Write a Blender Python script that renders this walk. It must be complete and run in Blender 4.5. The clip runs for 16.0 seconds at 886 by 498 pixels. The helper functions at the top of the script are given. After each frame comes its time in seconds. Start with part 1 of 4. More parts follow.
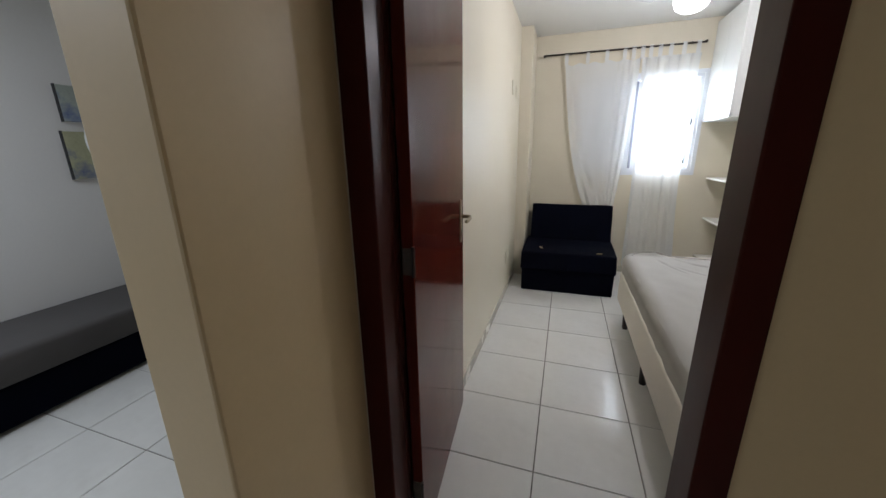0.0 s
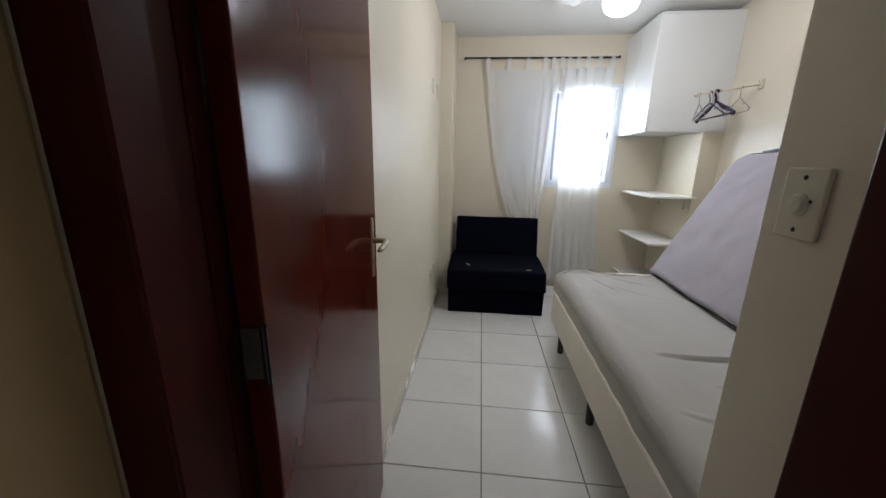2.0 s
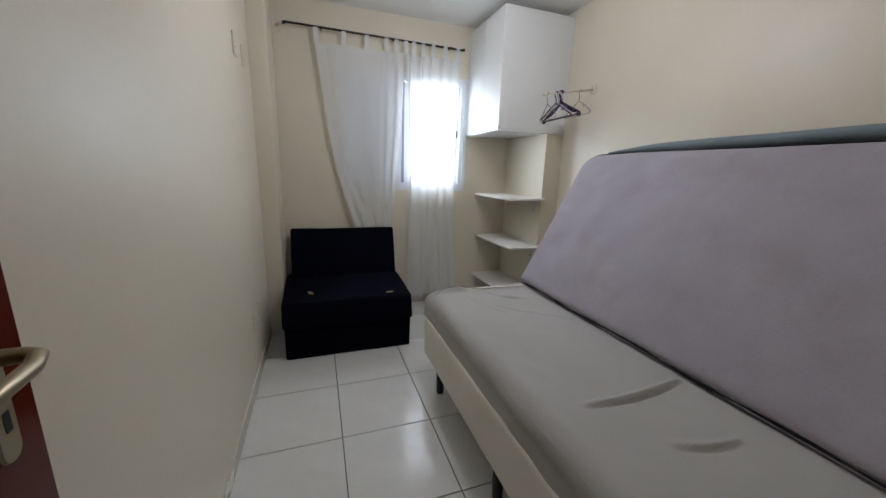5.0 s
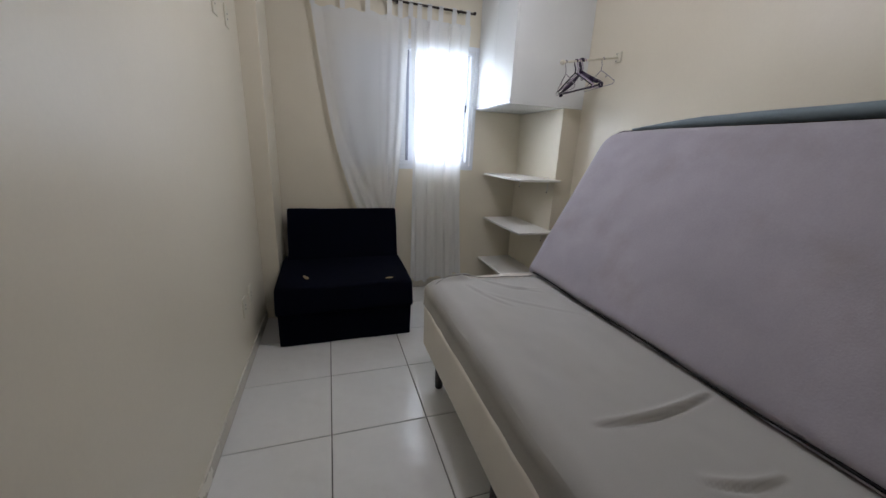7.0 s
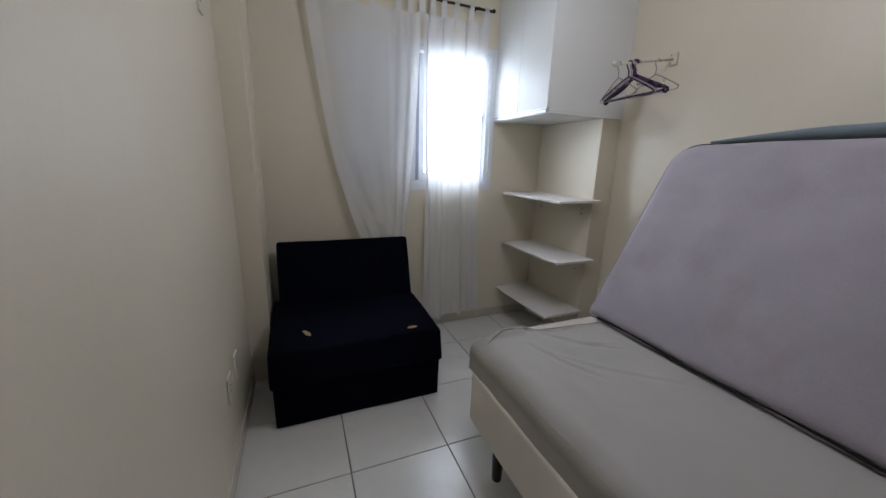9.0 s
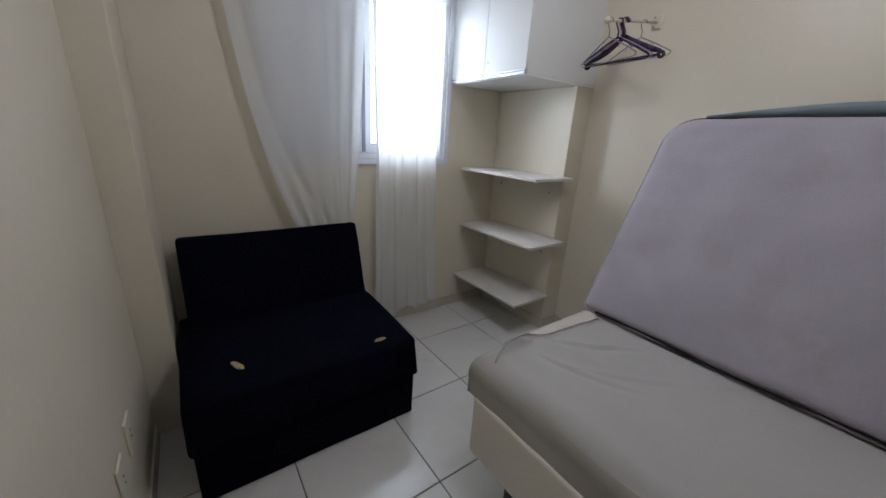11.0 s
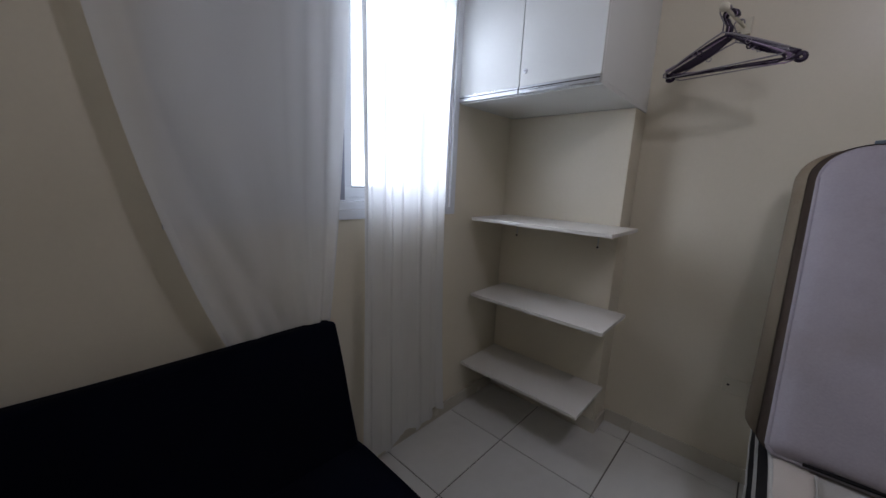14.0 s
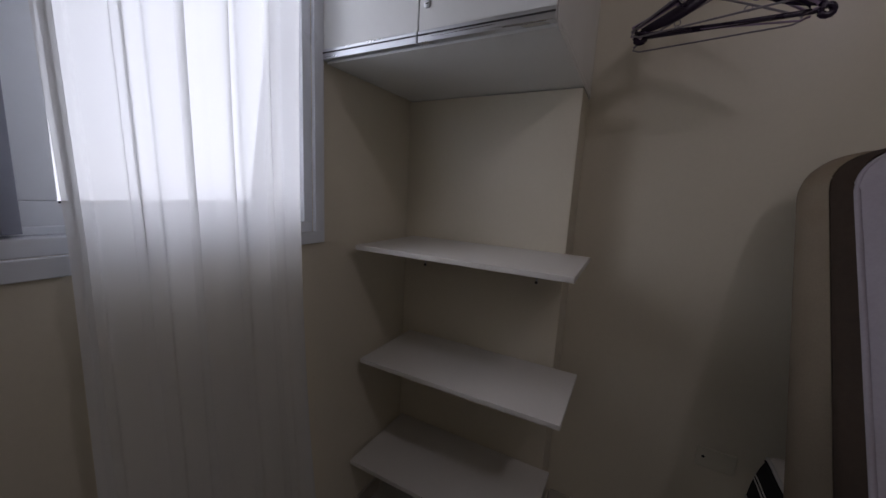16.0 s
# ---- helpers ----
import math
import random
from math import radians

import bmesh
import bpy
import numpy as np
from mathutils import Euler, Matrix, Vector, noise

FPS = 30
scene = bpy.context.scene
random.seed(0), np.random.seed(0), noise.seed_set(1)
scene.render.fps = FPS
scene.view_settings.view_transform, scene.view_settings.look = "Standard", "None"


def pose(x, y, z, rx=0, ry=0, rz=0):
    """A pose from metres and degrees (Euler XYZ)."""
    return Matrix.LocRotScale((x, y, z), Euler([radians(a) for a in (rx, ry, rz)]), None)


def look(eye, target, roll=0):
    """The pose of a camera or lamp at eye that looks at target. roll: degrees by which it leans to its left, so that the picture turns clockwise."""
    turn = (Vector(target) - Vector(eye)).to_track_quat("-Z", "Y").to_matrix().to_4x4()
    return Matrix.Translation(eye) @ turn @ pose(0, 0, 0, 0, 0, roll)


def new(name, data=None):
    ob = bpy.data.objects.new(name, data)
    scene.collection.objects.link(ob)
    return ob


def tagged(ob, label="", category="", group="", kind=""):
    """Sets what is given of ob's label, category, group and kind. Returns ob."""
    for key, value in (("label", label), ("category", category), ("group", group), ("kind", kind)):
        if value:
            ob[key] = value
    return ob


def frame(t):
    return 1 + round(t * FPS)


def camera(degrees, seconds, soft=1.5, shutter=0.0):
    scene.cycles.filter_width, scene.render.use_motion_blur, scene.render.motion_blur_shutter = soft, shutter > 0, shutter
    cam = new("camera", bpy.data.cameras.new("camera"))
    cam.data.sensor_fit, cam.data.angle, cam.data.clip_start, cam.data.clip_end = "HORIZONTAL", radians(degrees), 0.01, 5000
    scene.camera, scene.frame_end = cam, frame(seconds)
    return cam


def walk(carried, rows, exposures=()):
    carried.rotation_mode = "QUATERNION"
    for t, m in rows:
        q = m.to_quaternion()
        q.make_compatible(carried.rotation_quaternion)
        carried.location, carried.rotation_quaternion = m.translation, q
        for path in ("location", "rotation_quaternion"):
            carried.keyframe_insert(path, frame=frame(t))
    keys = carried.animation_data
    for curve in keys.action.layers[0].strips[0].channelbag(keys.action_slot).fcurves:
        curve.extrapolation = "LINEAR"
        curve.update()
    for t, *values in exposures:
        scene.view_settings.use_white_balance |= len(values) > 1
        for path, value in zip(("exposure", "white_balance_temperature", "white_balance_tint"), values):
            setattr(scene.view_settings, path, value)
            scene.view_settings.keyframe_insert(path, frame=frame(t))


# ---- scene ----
cam = camera(102.9, 16.0)
PATH = [
    (0, (0.224, -0.221, 1.379), (-0.403, 1.602, 0.849), -1.0),
    (0.5, (0.228, -0.086, 1.385), (-0.404, 1.74, 0.87), -0.4),
    (1, (0.247, -0.004, 1.359), (-0.35, 1.819, 0.793), 0.7),
    (1.5, (0.205, 0.11, 1.341), (-0.201, 2.001, 0.83), 1.4),
    (2, (0.126, 0.231, 1.348), (-0.071, 2.162, 0.867), 0.9),
    (2.5, (0.049, 0.305, 1.342), (0.01, 2.241, 0.842), 0.7),
    (3, (0.048, 0.387, 1.332), (0.045, 2.31, 0.784), 1.3),
    (3.5, (0.087, 0.551, 1.336), (0.074, 2.491, 0.851), 0.3),
    (4, (0.11, 0.664, 1.309), (0.18, 2.605, 0.833), 1.2),
    (4.5, (0.116, 0.788, 1.328), (0.461, 2.711, 0.901), 1.3),
    (5, (0.114, 0.88, 1.3), (0.772, 2.717, 0.862), 1.9),
    (5.2, (0.116, 0.893, 1.275), (0.852, 2.701, 0.843), 1.7),
    (7.5, (0.235, 1.151, 1.304), (0.809, 2.982, 0.741), 2.6),
    (8, (0.152, 1.318, 1.318), (0.739, 3.163, 0.815), 2.2),
    (10.5, (0.005, 1.927, 1.308), (1.068, 3.526, 0.748), 2.4),
    (11, (-0.018, 2.066, 1.296), (1.104, 3.605, 0.684), 3.3),
    (11.5, (0.003, 2.253, 1.296), (1.085, 3.86, 0.799), 1.9),
    (12, (0.027, 2.388, 1.272), (1.135, 3.989, 0.815), 3.7),
    (12.5, (0.013, 2.567, 1.297), (1.293, 4.056, 0.917), 2.2),
    (13, (-0.023, 2.731, 1.283), (1.415, 4.058, 0.869), 3.1),
    (13.5, (0.038, 2.821, 1.267), (1.435, 4.194, 0.865), 2.9),
    (14, (0.152, 2.977, 1.26), (1.604, 4.3, 0.883), 2.6),
    (14.5, (0.24, 3.107, 1.266), (1.828, 4.246, 0.843), 3.3),
    (15, (0.329, 3.232, 1.272), (2.108, 4.08, 0.934), 0.9),
    (15.5, (0.495, 3.294, 1.257), (2.323, 3.997, 0.851), 1.1),
    (16, (0.699, 3.3, 1.276), (2.445, 4.219, 0.952), 2.9),
]
EXPOSURE = [(0, -0.45, 6300, 12), (1.5, -0.65, 6250, 12), (3.5, -0.65, 6180, 12), (5, -1.05, 6180, 13), (7.5, -1.25, 6140, 15), (8, -1.4, 6120, 15), (10.5, -1.3, 6100, 15), (12.5, -1.75, 6100, 17), (14.0, -2.1, 6080, 19), (14.5, -2.35, 6070, 20), (15, -3.0, 6350, 22), (16, -3.1, 6500, 25)]
walk(cam, [(t, look(eye, target, roll)) for t, eye, target, roll in PATH], EXPOSURE)

# ---- sky, sun, lamps, exposure ----
world = bpy.data.worlds.new("world")
scene.world = world
world.use_nodes = True
wn = world.node_tree
sky = wn.nodes.new("ShaderNodeTexSky")
sky.sky_type, sky.sun_disc = "NISHITA", False
sky.sun_elevation, sky.sun_rotation = radians(48), radians(150)
wn.links.new(sky.outputs["Color"], wn.nodes["Background"].inputs["Color"])
wn.nodes["Background"].inputs["Strength"].default_value = 0.15

sun = new("sun", bpy.data.lights.new("sun", "SUN"))
sun.data.energy, sun.data.angle, sun.data.color = 1.2, radians(12), (1.0, 0.97, 0.92)
sun.matrix_world = pose(0, 0, 20, 42, 0, 210)


def lamp(name, kind, m, watts, colour, size=0.1, size_y=None):
    ob = new(name, bpy.data.lights.new(name, kind))
    ob.data.energy, ob.data.color = watts, colour
    if kind == "AREA":
        ob.data.shape, ob.data.size, ob.data.size_y = "RECTANGLE", size, size_y or size
    else:
        ob.data.shadow_soft_size = size
    ob.matrix_world = m
    return ob


LAMP = (0.88, 2.61, 2.235)
lamp("ceiling_lamp_light", "POINT", pose(*LAMP), 31, (0.97, 0.955, 1.0), 0.045)
window_light = lamp("window_daylight", "AREA", pose(1.135, 4.30, 1.62, -78, 0, 0), 40, (0.84, 0.92, 1.0), 0.56, 0.95)
window_light.data.spread = radians(125)
# unseen fill lamp under the ceiling, added to brighten living room and hall
lamp("living_room_fill", "AREA", pose(-2.2, -0.4, 2.45, 0, 0, 0), 36, (0.86, 0.93, 1.0), 1.0, 1.0)

# ---- materials ----


def material(name, colour, rough=0.5, metal=0.0, var=0.06, scale=3.0, fine=60.0, bump=0.0, spec=0.5, stain=None, stain_scale=1.5, stain_amount=0.3, per_object=0.0, coat=0.0, stretch=(1, 1, 1), rough_var=0.08, rough_scale=0):
    """Colour varied at two scales, with optional stains and fine relief."""
    m = bpy.data.materials.new(name)
    m.use_nodes = True
    t = m.node_tree
    n, l = t.nodes, t.links
    b = n["Principled BSDF"]
    b.inputs["Metallic"].default_value = metal
    b.inputs["Specular IOR Level"].default_value = spec
    b.inputs["Coat Weight"].default_value = coat
    b.inputs["Coat Roughness"].default_value = 0.08
    co = n.new("ShaderNodeTexCoord")
    mp = n.new("ShaderNodeMapping")
    mp.inputs["Scale"].default_value = stretch
    l.new(co.outputs["Object"], mp.inputs["Vector"])
    big = n.new("ShaderNodeTexNoise")
    big.inputs["Scale"].default_value, big.inputs["Detail"].default_value = scale, 5
    small = n.new("ShaderNodeTexNoise")
    small.inputs["Scale"].default_value, small.inputs["Detail"].default_value = fine, 3
    for q in (big, small):
        l.new(mp.outputs["Vector"], q.inputs["Vector"])
    add = n.new("ShaderNodeMath")
    add.operation = "MULTIPLY_ADD"
    l.new(big.outputs["Fac"], add.inputs[0])
    add.inputs[1].default_value = 0.7
    half = n.new("ShaderNodeMath")
    half.operation = "MULTIPLY"
    half.inputs[1].default_value = 0.3
    l.new(small.outputs["Fac"], half.inputs[0])
    l.new(half.outputs[0], add.inputs[2])
    value = n.new("ShaderNodeMapRange")
    value.inputs["From Min"].default_value, value.inputs["From Max"].default_value = 0.3, 0.7
    value.inputs["To Min"].default_value, value.inputs["To Max"].default_value = 1 - var, 1 + var
    l.new(add.outputs[0], value.inputs["Value"])
    hsv = n.new("ShaderNodeHueSaturation")
    hsv.inputs["Color"].default_value = (*colour, 1)
    l.new(value.outputs[0], hsv.inputs["Value"])
    out = hsv.outputs["Color"]
    if per_object:
        info = n.new("ShaderNodeObjectInfo")
        r = n.new("ShaderNodeMapRange")
        r.inputs["To Min"].default_value, r.inputs["To Max"].default_value = 1 - per_object, 1 + per_object
        l.new(info.outputs["Random"], r.inputs["Value"])
        h2 = n.new("ShaderNodeHueSaturation")
        l.new(out, h2.inputs["Color"])
        l.new(r.outputs[0], h2.inputs["Value"])
        out = h2.outputs["Color"]
    if stain:
        sn = n.new("ShaderNodeTexNoise")
        sn.inputs["Scale"].default_value, sn.inputs["Detail"].default_value, sn.inputs["Roughness"].default_value = stain_scale, 6, 0.6
        l.new(mp.outputs["Vector"], sn.inputs["Vector"])
        ramp = n.new("ShaderNodeMapRange")
        ramp.inputs["From Min"].default_value, ramp.inputs["From Max"].default_value = 0.52, 0.72
        ramp.inputs["To Max"].default_value = stain_amount
        l.new(sn.outputs["Fac"], ramp.inputs["Value"])
        mix = n.new("ShaderNodeMix")
        mix.data_type = "RGBA"
        mix.inputs["B"].default_value = (*stain, 1)
        for i in mix.inputs:
            if i.type == "RGBA" and i.name == "A":
                l.new(out, i)
            if i.type == "RGBA" and i.name == "B":
                i.default_value = (*stain, 1)
        l.new(ramp.outputs[0], mix.inputs[0])
        out = [o for o in mix.outputs if o.type == "RGBA"][0]
    l.new(out, b.inputs["Base Color"])
    rr = n.new("ShaderNodeMapRange")
    rr.inputs["From Min"].default_value, rr.inputs["From Max"].default_value = 0.3, 0.7
    rr.inputs["To Min"].default_value, rr.inputs["To Max"].default_value = max(0.02, rough - rough_var), min(1, rough + rough_var)
    source = big
    if rough_scale:
        source = n.new("ShaderNodeTexNoise")
        source.inputs["Scale"].default_value, source.inputs["Detail"].default_value = rough_scale, 4
        l.new(co.outputs["Object"], source.inputs["Vector"])
    l.new(source.outputs["Fac"], rr.inputs["Value"])
    l.new(rr.outputs[0], b.inputs["Roughness"])
    if bump:
        bp = n.new("ShaderNodeBump")
        bp.inputs["Strength"].default_value, bp.inputs["Distance"].default_value = 1.0, bump
        l.new(add.outputs[0], bp.inputs["Height"])
        l.new(bp.outputs["Normal"], b.inputs["Normal"])
    return m


def glow(name, colour, strength):
    m = material(name, (0.9, 0.9, 0.88), 0.4)
    b = m.node_tree.nodes["Principled BSDF"]
    b.inputs["Emission Color"].default_value, b.inputs["Emission Strength"].default_value = (*colour, 1), strength
    return m


def sheer(name, colour, cover):
    """Thin voile: part of the light passes straight through, part is scattered on both sides."""
    m = bpy.data.materials.new(name)
    m.use_nodes = True
    n, l = m.node_tree.nodes, m.node_tree.links
    n.remove(n["Principled BSDF"])
    out = n["Material Output"]
    clear, dif, tra = n.new("ShaderNodeBsdfTransparent"), n.new("ShaderNodeBsdfDiffuse"), n.new("ShaderNodeBsdfTranslucent")
    clear.inputs["Color"].default_value = (0.97, 0.97, 0.96, 1)
    noise_tex = n.new("ShaderNodeTexNoise")
    noise_tex.inputs["Scale"].default_value = 3
    co = n.new("ShaderNodeTexCoord")
    mp = n.new("ShaderNodeMapping")
    mp.inputs["Scale"].default_value = (1.2, 1, 0.3)
    l.new(co.outputs["Object"], mp.inputs["Vector"])
    l.new(mp.outputs["Vector"], noise_tex.inputs["Vector"])
    r = n.new("ShaderNodeMapRange")
    r.inputs["To Min"].default_value, r.inputs["To Max"].default_value = cover - 0.05, cover + 0.05
    r.inputs["From Min"].default_value, r.inputs["From Max"].default_value = 0.3, 0.7
    l.new(noise_tex.outputs["Fac"], r.inputs["Value"])
    for q in (dif, tra):
        q.inputs["Color"].default_value = (*colour, 1)
    a, c = n.new("ShaderNodeMixShader"), n.new("ShaderNodeMixShader")
    a.inputs[0].default_value = 0.45
    l.new(dif.outputs[0], a.inputs[1])
    l.new(tra.outputs[0], a.inputs[2])
    l.new(r.outputs[0], c.inputs[0])
    l.new(clear.outputs[0], c.inputs[1])
    l.new(a.outputs[0], c.inputs[2])
    l.new(c.outputs[0], out.inputs["Surface"])
    return m


def glass(name):
    m = bpy.data.materials.new(name)
    m.use_nodes = True
    b = m.node_tree.nodes["Principled BSDF"]
    b.inputs["Transmission Weight"].default_value, b.inputs["Roughness"].default_value, b.inputs["IOR"].default_value = 1, 0.01, 1.45
    b.inputs["Base Color"].default_value = (0.95, 0.98, 0.97, 1)
    return m


CREAM = material("cream_wall_paint", (0.70, 0.645, 0.52), 0.42, var=0.035, scale=1.4, fine=90, bump=0.0008, stain=(0.55, 0.48, 0.35), stain_scale=1.1, stain_amount=0.16)
# hall walls: the yellow hall light is put into the paint colour
HALL = material("hall_paint_with_warm_light", (0.62, 0.475, 0.28), 0.5, var=0.04, scale=1.2, fine=70, bump=0.0006, stain=(0.48, 0.39, 0.25), stain_scale=1.3, stain_amount=0.2)
WHITE_WALL = material("white_wall_paint", (0.74, 0.73, 0.72), 0.6, var=0.03, scale=1.2, bump=0.001)
CEIL = material("white_ceiling_paint", (0.80, 0.80, 0.77), 0.7, var=0.02, scale=1.1, bump=0.001)
TILE = material("white_glazed_tile", (0.70, 0.695, 0.67), 0.13, var=0.045, scale=5, fine=26, per_object=0.02, stain=(0.55, 0.53, 0.49), stain_scale=6, stain_amount=0.22, rough_var=0.05, bump=0.0004)
SKIRT = material("pale_skirting_tile", (0.62, 0.585, 0.50), 0.22, var=0.05, scale=6, per_object=0.03)
GROUT = material("grey_grout", (0.15, 0.143, 0.125), 0.9, var=0.25, scale=8, bump=0.001)
DOORWOOD = material("varnished_red_wood", (0.082, 0.0125, 0.0070), 0.135, var=0.2, scale=1.6, fine=24, stretch=(3, 3, 0.5), bump=0.0004, spec=0.10, rough_var=0.05, rough_scale=9)
FRAMEWOOD = material("dark_red_frame_wood", (0.046, 0.0075, 0.0050), 0.36, var=0.16, scale=1.5, fine=20, stretch=(2, 2, 0.7), bump=0.0003, spec=0.10, rough_var=0.025)
NAVY = material("black_navy_fabric", (0.0017, 0.0024, 0.0068), 0.95, var=0.3, scale=6, fine=400, bump=0.0010, spec=0.06)
BLACKBAND = material("black_fabric_band", (0.01, 0.009, 0.01), 0.9, var=0.2, bump=0.001, spec=0.2)
SHEET = material("grey_white_sheet", (0.41, 0.40, 0.375), 0.85, var=0.05, scale=3, fine=300, bump=0.0008, spec=0.2, stain=(0.38, 0.36, 0.31), stain_scale=2.5, stain_amount=0.25)
SIDECLOTH = material("darker_grey_sheet", (0.40, 0.385, 0.35), 0.85, var=0.08, scale=4, fine=90, bump=0.0006)
BASECLOTH = material("cream_bed_base_cloth", (0.78, 0.74, 0.66), 0.8, var=0.05, scale=3, fine=250, bump=0.0008, spec=0.2)
PIPE = material("whitish_piping_cloth", (0.50, 0.49, 0.46), 0.8, var=0.1, scale=8, bump=0.0006)
BARE = material("bare_mattress_cloth", (0.55, 0.50, 0.45), 0.85, var=0.05, scale=5, fine=200, bump=0.0008, spec=0.2)
LILAC = material("faded_lilac_cover", (0.365, 0.338, 0.375), 0.9, var=0.10, scale=5, fine=160, bump=0.0018, spec=0.15, stain=(0.29, 0.25, 0.24), stain_scale=4, stain_amount=0.42)
TAN = material("soiled_beige_cloth", (0.27, 0.22, 0.16), 0.9, var=0.12, scale=5, fine=200, bump=0.001, spec=0.15, stain=(0.22, 0.16, 0.10), stain_scale=7, stain_amount=0.6)
# soiled brown, made darker by the recess shade mixed into it
BROWN = material("brown_band_recess_shade", (0.055, 0.038, 0.028), 0.85, var=0.2, scale=6, bump=0.001, spec=0.2)
BLUEGREY = material("grey_blue_edging", (0.20, 0.245, 0.27), 0.85, var=0.1, scale=5, bump=0.001, spec=0.2)
WHITE = material("white_melamine", (0.74, 0.755, 0.74), 0.22, var=0.02, scale=2.5, rough_var=0.04)
SHELFW = material("white_shelf_board", (0.72, 0.70, 0.66), 0.35, var=0.03, scale=4)
ALU = material("brushed_aluminium", (0.62, 0.64, 0.67), 0.32, 1.0, var=0.06, scale=6, fine=200, stretch=(1, 1, 20))
WINDOWW = material("white_window_enamel", (0.70, 0.73, 0.77), 0.35, var=0.03)
GASKET = material("black_gasket", (0.02, 0.02, 0.022), 0.6)
# shade of the window recess, given as a flat colour
RECESS = material("grey_blue_recess_shade", (0.26, 0.28, 0.34), 0.5)
BRASS = material("worn_brass", (0.36, 0.31, 0.21), 0.38, 0.9, var=0.15, scale=20, fine=100)
DARKMETAL = material("dark_brown_metal", (0.035, 0.028, 0.024), 0.4, 0.6, var=0.2, scale=10)
HINGE = material("worn_hinge_metal", (0.075, 0.055, 0.042), 0.7, 0.2, var=0.3, scale=30)
LEG = material("dark_bed_leg", (0.018, 0.016, 0.016), 0.4, var=0.2)
PLASTIC = material("ivory_plastic", (0.66, 0.62, 0.50), 0.35, var=0.03, scale=10)
HOLE = material("socket_hole", (0.01, 0.01, 0.01), 0.6)
PURPLE = material("dark_purple_plastic", (0.022, 0.012, 0.034), 0.3, var=0.12, scale=15)
LAVENDER = material("lavender_plastic", (0.36, 0.26, 0.40), 0.35, var=0.08, scale=15)
WIRE = material("grey_wire", (0.24, 0.22, 0.24), 0.4)
PATCH = material("yellowish_fluff", (0.36, 0.28, 0.14), 0.9, var=0.3, scale=60, bump=0.002)
GREYSEAT = material("grey_sofa_fabric", (0.085, 0.080, 0.079), 0.9, var=0.12, scale=5, fine=250, bump=0.0012, spec=0.2)
VOILE = sheer("white_voile", (0.92, 0.93, 0.93), 0.73)
GLASS = glass("window_glass")
LAMPGLOW = glow("lit_lamp_glass", (0.97, 0.98, 1.0), 8)
MIRROR = material("mirror_silver", (0.9, 0.9, 0.9), 0.02, 1.0, var=0.0, rough_var=0.0)

# ---- mesh helpers ----


def part(name, bm, mat, parent=None, label="", smooth=False, kind=""):
    me = bpy.data.meshes.new(name)
    bmesh.ops.recalc_face_normals(bm, faces=bm.faces)
    for q in bm.faces:
        q.smooth = smooth
    bm.to_mesh(me)
    bm.free()
    me.materials.append(mat)
    ob = new(name, me)
    if parent:
        ob.parent = parent
    return tagged(ob, label=label, kind=kind)


def thing(name, label, category, at=(0, 0, 0), group=""):
    ob = new(name)
    ob.location = at
    ob.empty_display_size = 0.1
    return tagged(ob, label, category, group)


def box(lo, hi, bevel=0.0, seg=2, bm=None, m=None):
    """A box from corner to corner, with rounded edges."""
    own = bmesh.new()
    bmesh.ops.create_cube(own, size=1)
    for v in own.verts:
        v.co = Vector([lo[i] + (hi[i] - lo[i]) * (v.co[i] + 0.5) for i in range(3)])
    if bevel:
        bmesh.ops.bevel(own, geom=own.edges[:], offset=bevel, segments=seg, affect="EDGES", profile=0.5)
    if m is not None:
        bmesh.ops.transform(own, matrix=m, verts=own.verts)
    if bm is None:
        return own
    join(bm, own)
    return bm


def join(bm, other):
    me = bpy.data.meshes.new("joined")
    other.to_mesh(me)
    other.free()
    bm.from_mesh(me)
    bpy.data.meshes.remove(me)


def tube(points, r, sides=8, bm=None, closed=False, flat=1.0):
    """A round bar along points."""
    bm = bm or bmesh.new()
    pts = [Vector(p) for p in points]
    rings = []
    up = Vector((0, 0, 1))
    for i, p in enumerate(pts):
        a, b = pts[max(i - 1, 0)], pts[min(i + 1, len(pts) - 1)]
        if closed:
            a, b = pts[i - 1], pts[(i + 1) % len(pts)]
        d = (b - a).normalized()
        side = d.cross(up)
        side = d.cross(Vector((1, 0, 0))) if side.length < 0.2 else side
        side.normalize()
        over = side.cross(d).normalized()
        rr = r[i] if isinstance(r, (list, tuple)) else r
        rings.append([bm.verts.new(p + side * math.cos(k * math.tau / sides) * rr * flat + over * math.sin(k * math.tau / sides) * rr) for k in range(sides)])
    n = len(rings)
    for i in range(n if closed else n - 1):
        a, b = rings[i], rings[(i + 1) % n]
        for k in range(sides):
            bm.faces.new((a[k], a[(k + 1) % sides], b[(k + 1) % sides], b[k]))
    if not closed:
        bm.faces.new(rings[0])
        bm.faces.new(rings[-1])
    return bm


def sweep_profile(profile, axis_points, bm=None):
    """Closed profile of (y, z) carried from x to x."""
    bm = bm or bmesh.new()
    rings = [[bm.verts.new((x, y, z)) for y, z in profile] for x in axis_points]
    k = len(profile)
    for a, b in zip(rings, rings[1:]):
        for i in range(k):
            bm.faces.new((a[i], a[(i + 1) % k], b[(i + 1) % k], b[i]))
    bm.faces.new(rings[0])
    bm.faces.new(rings[-1])
    return bm


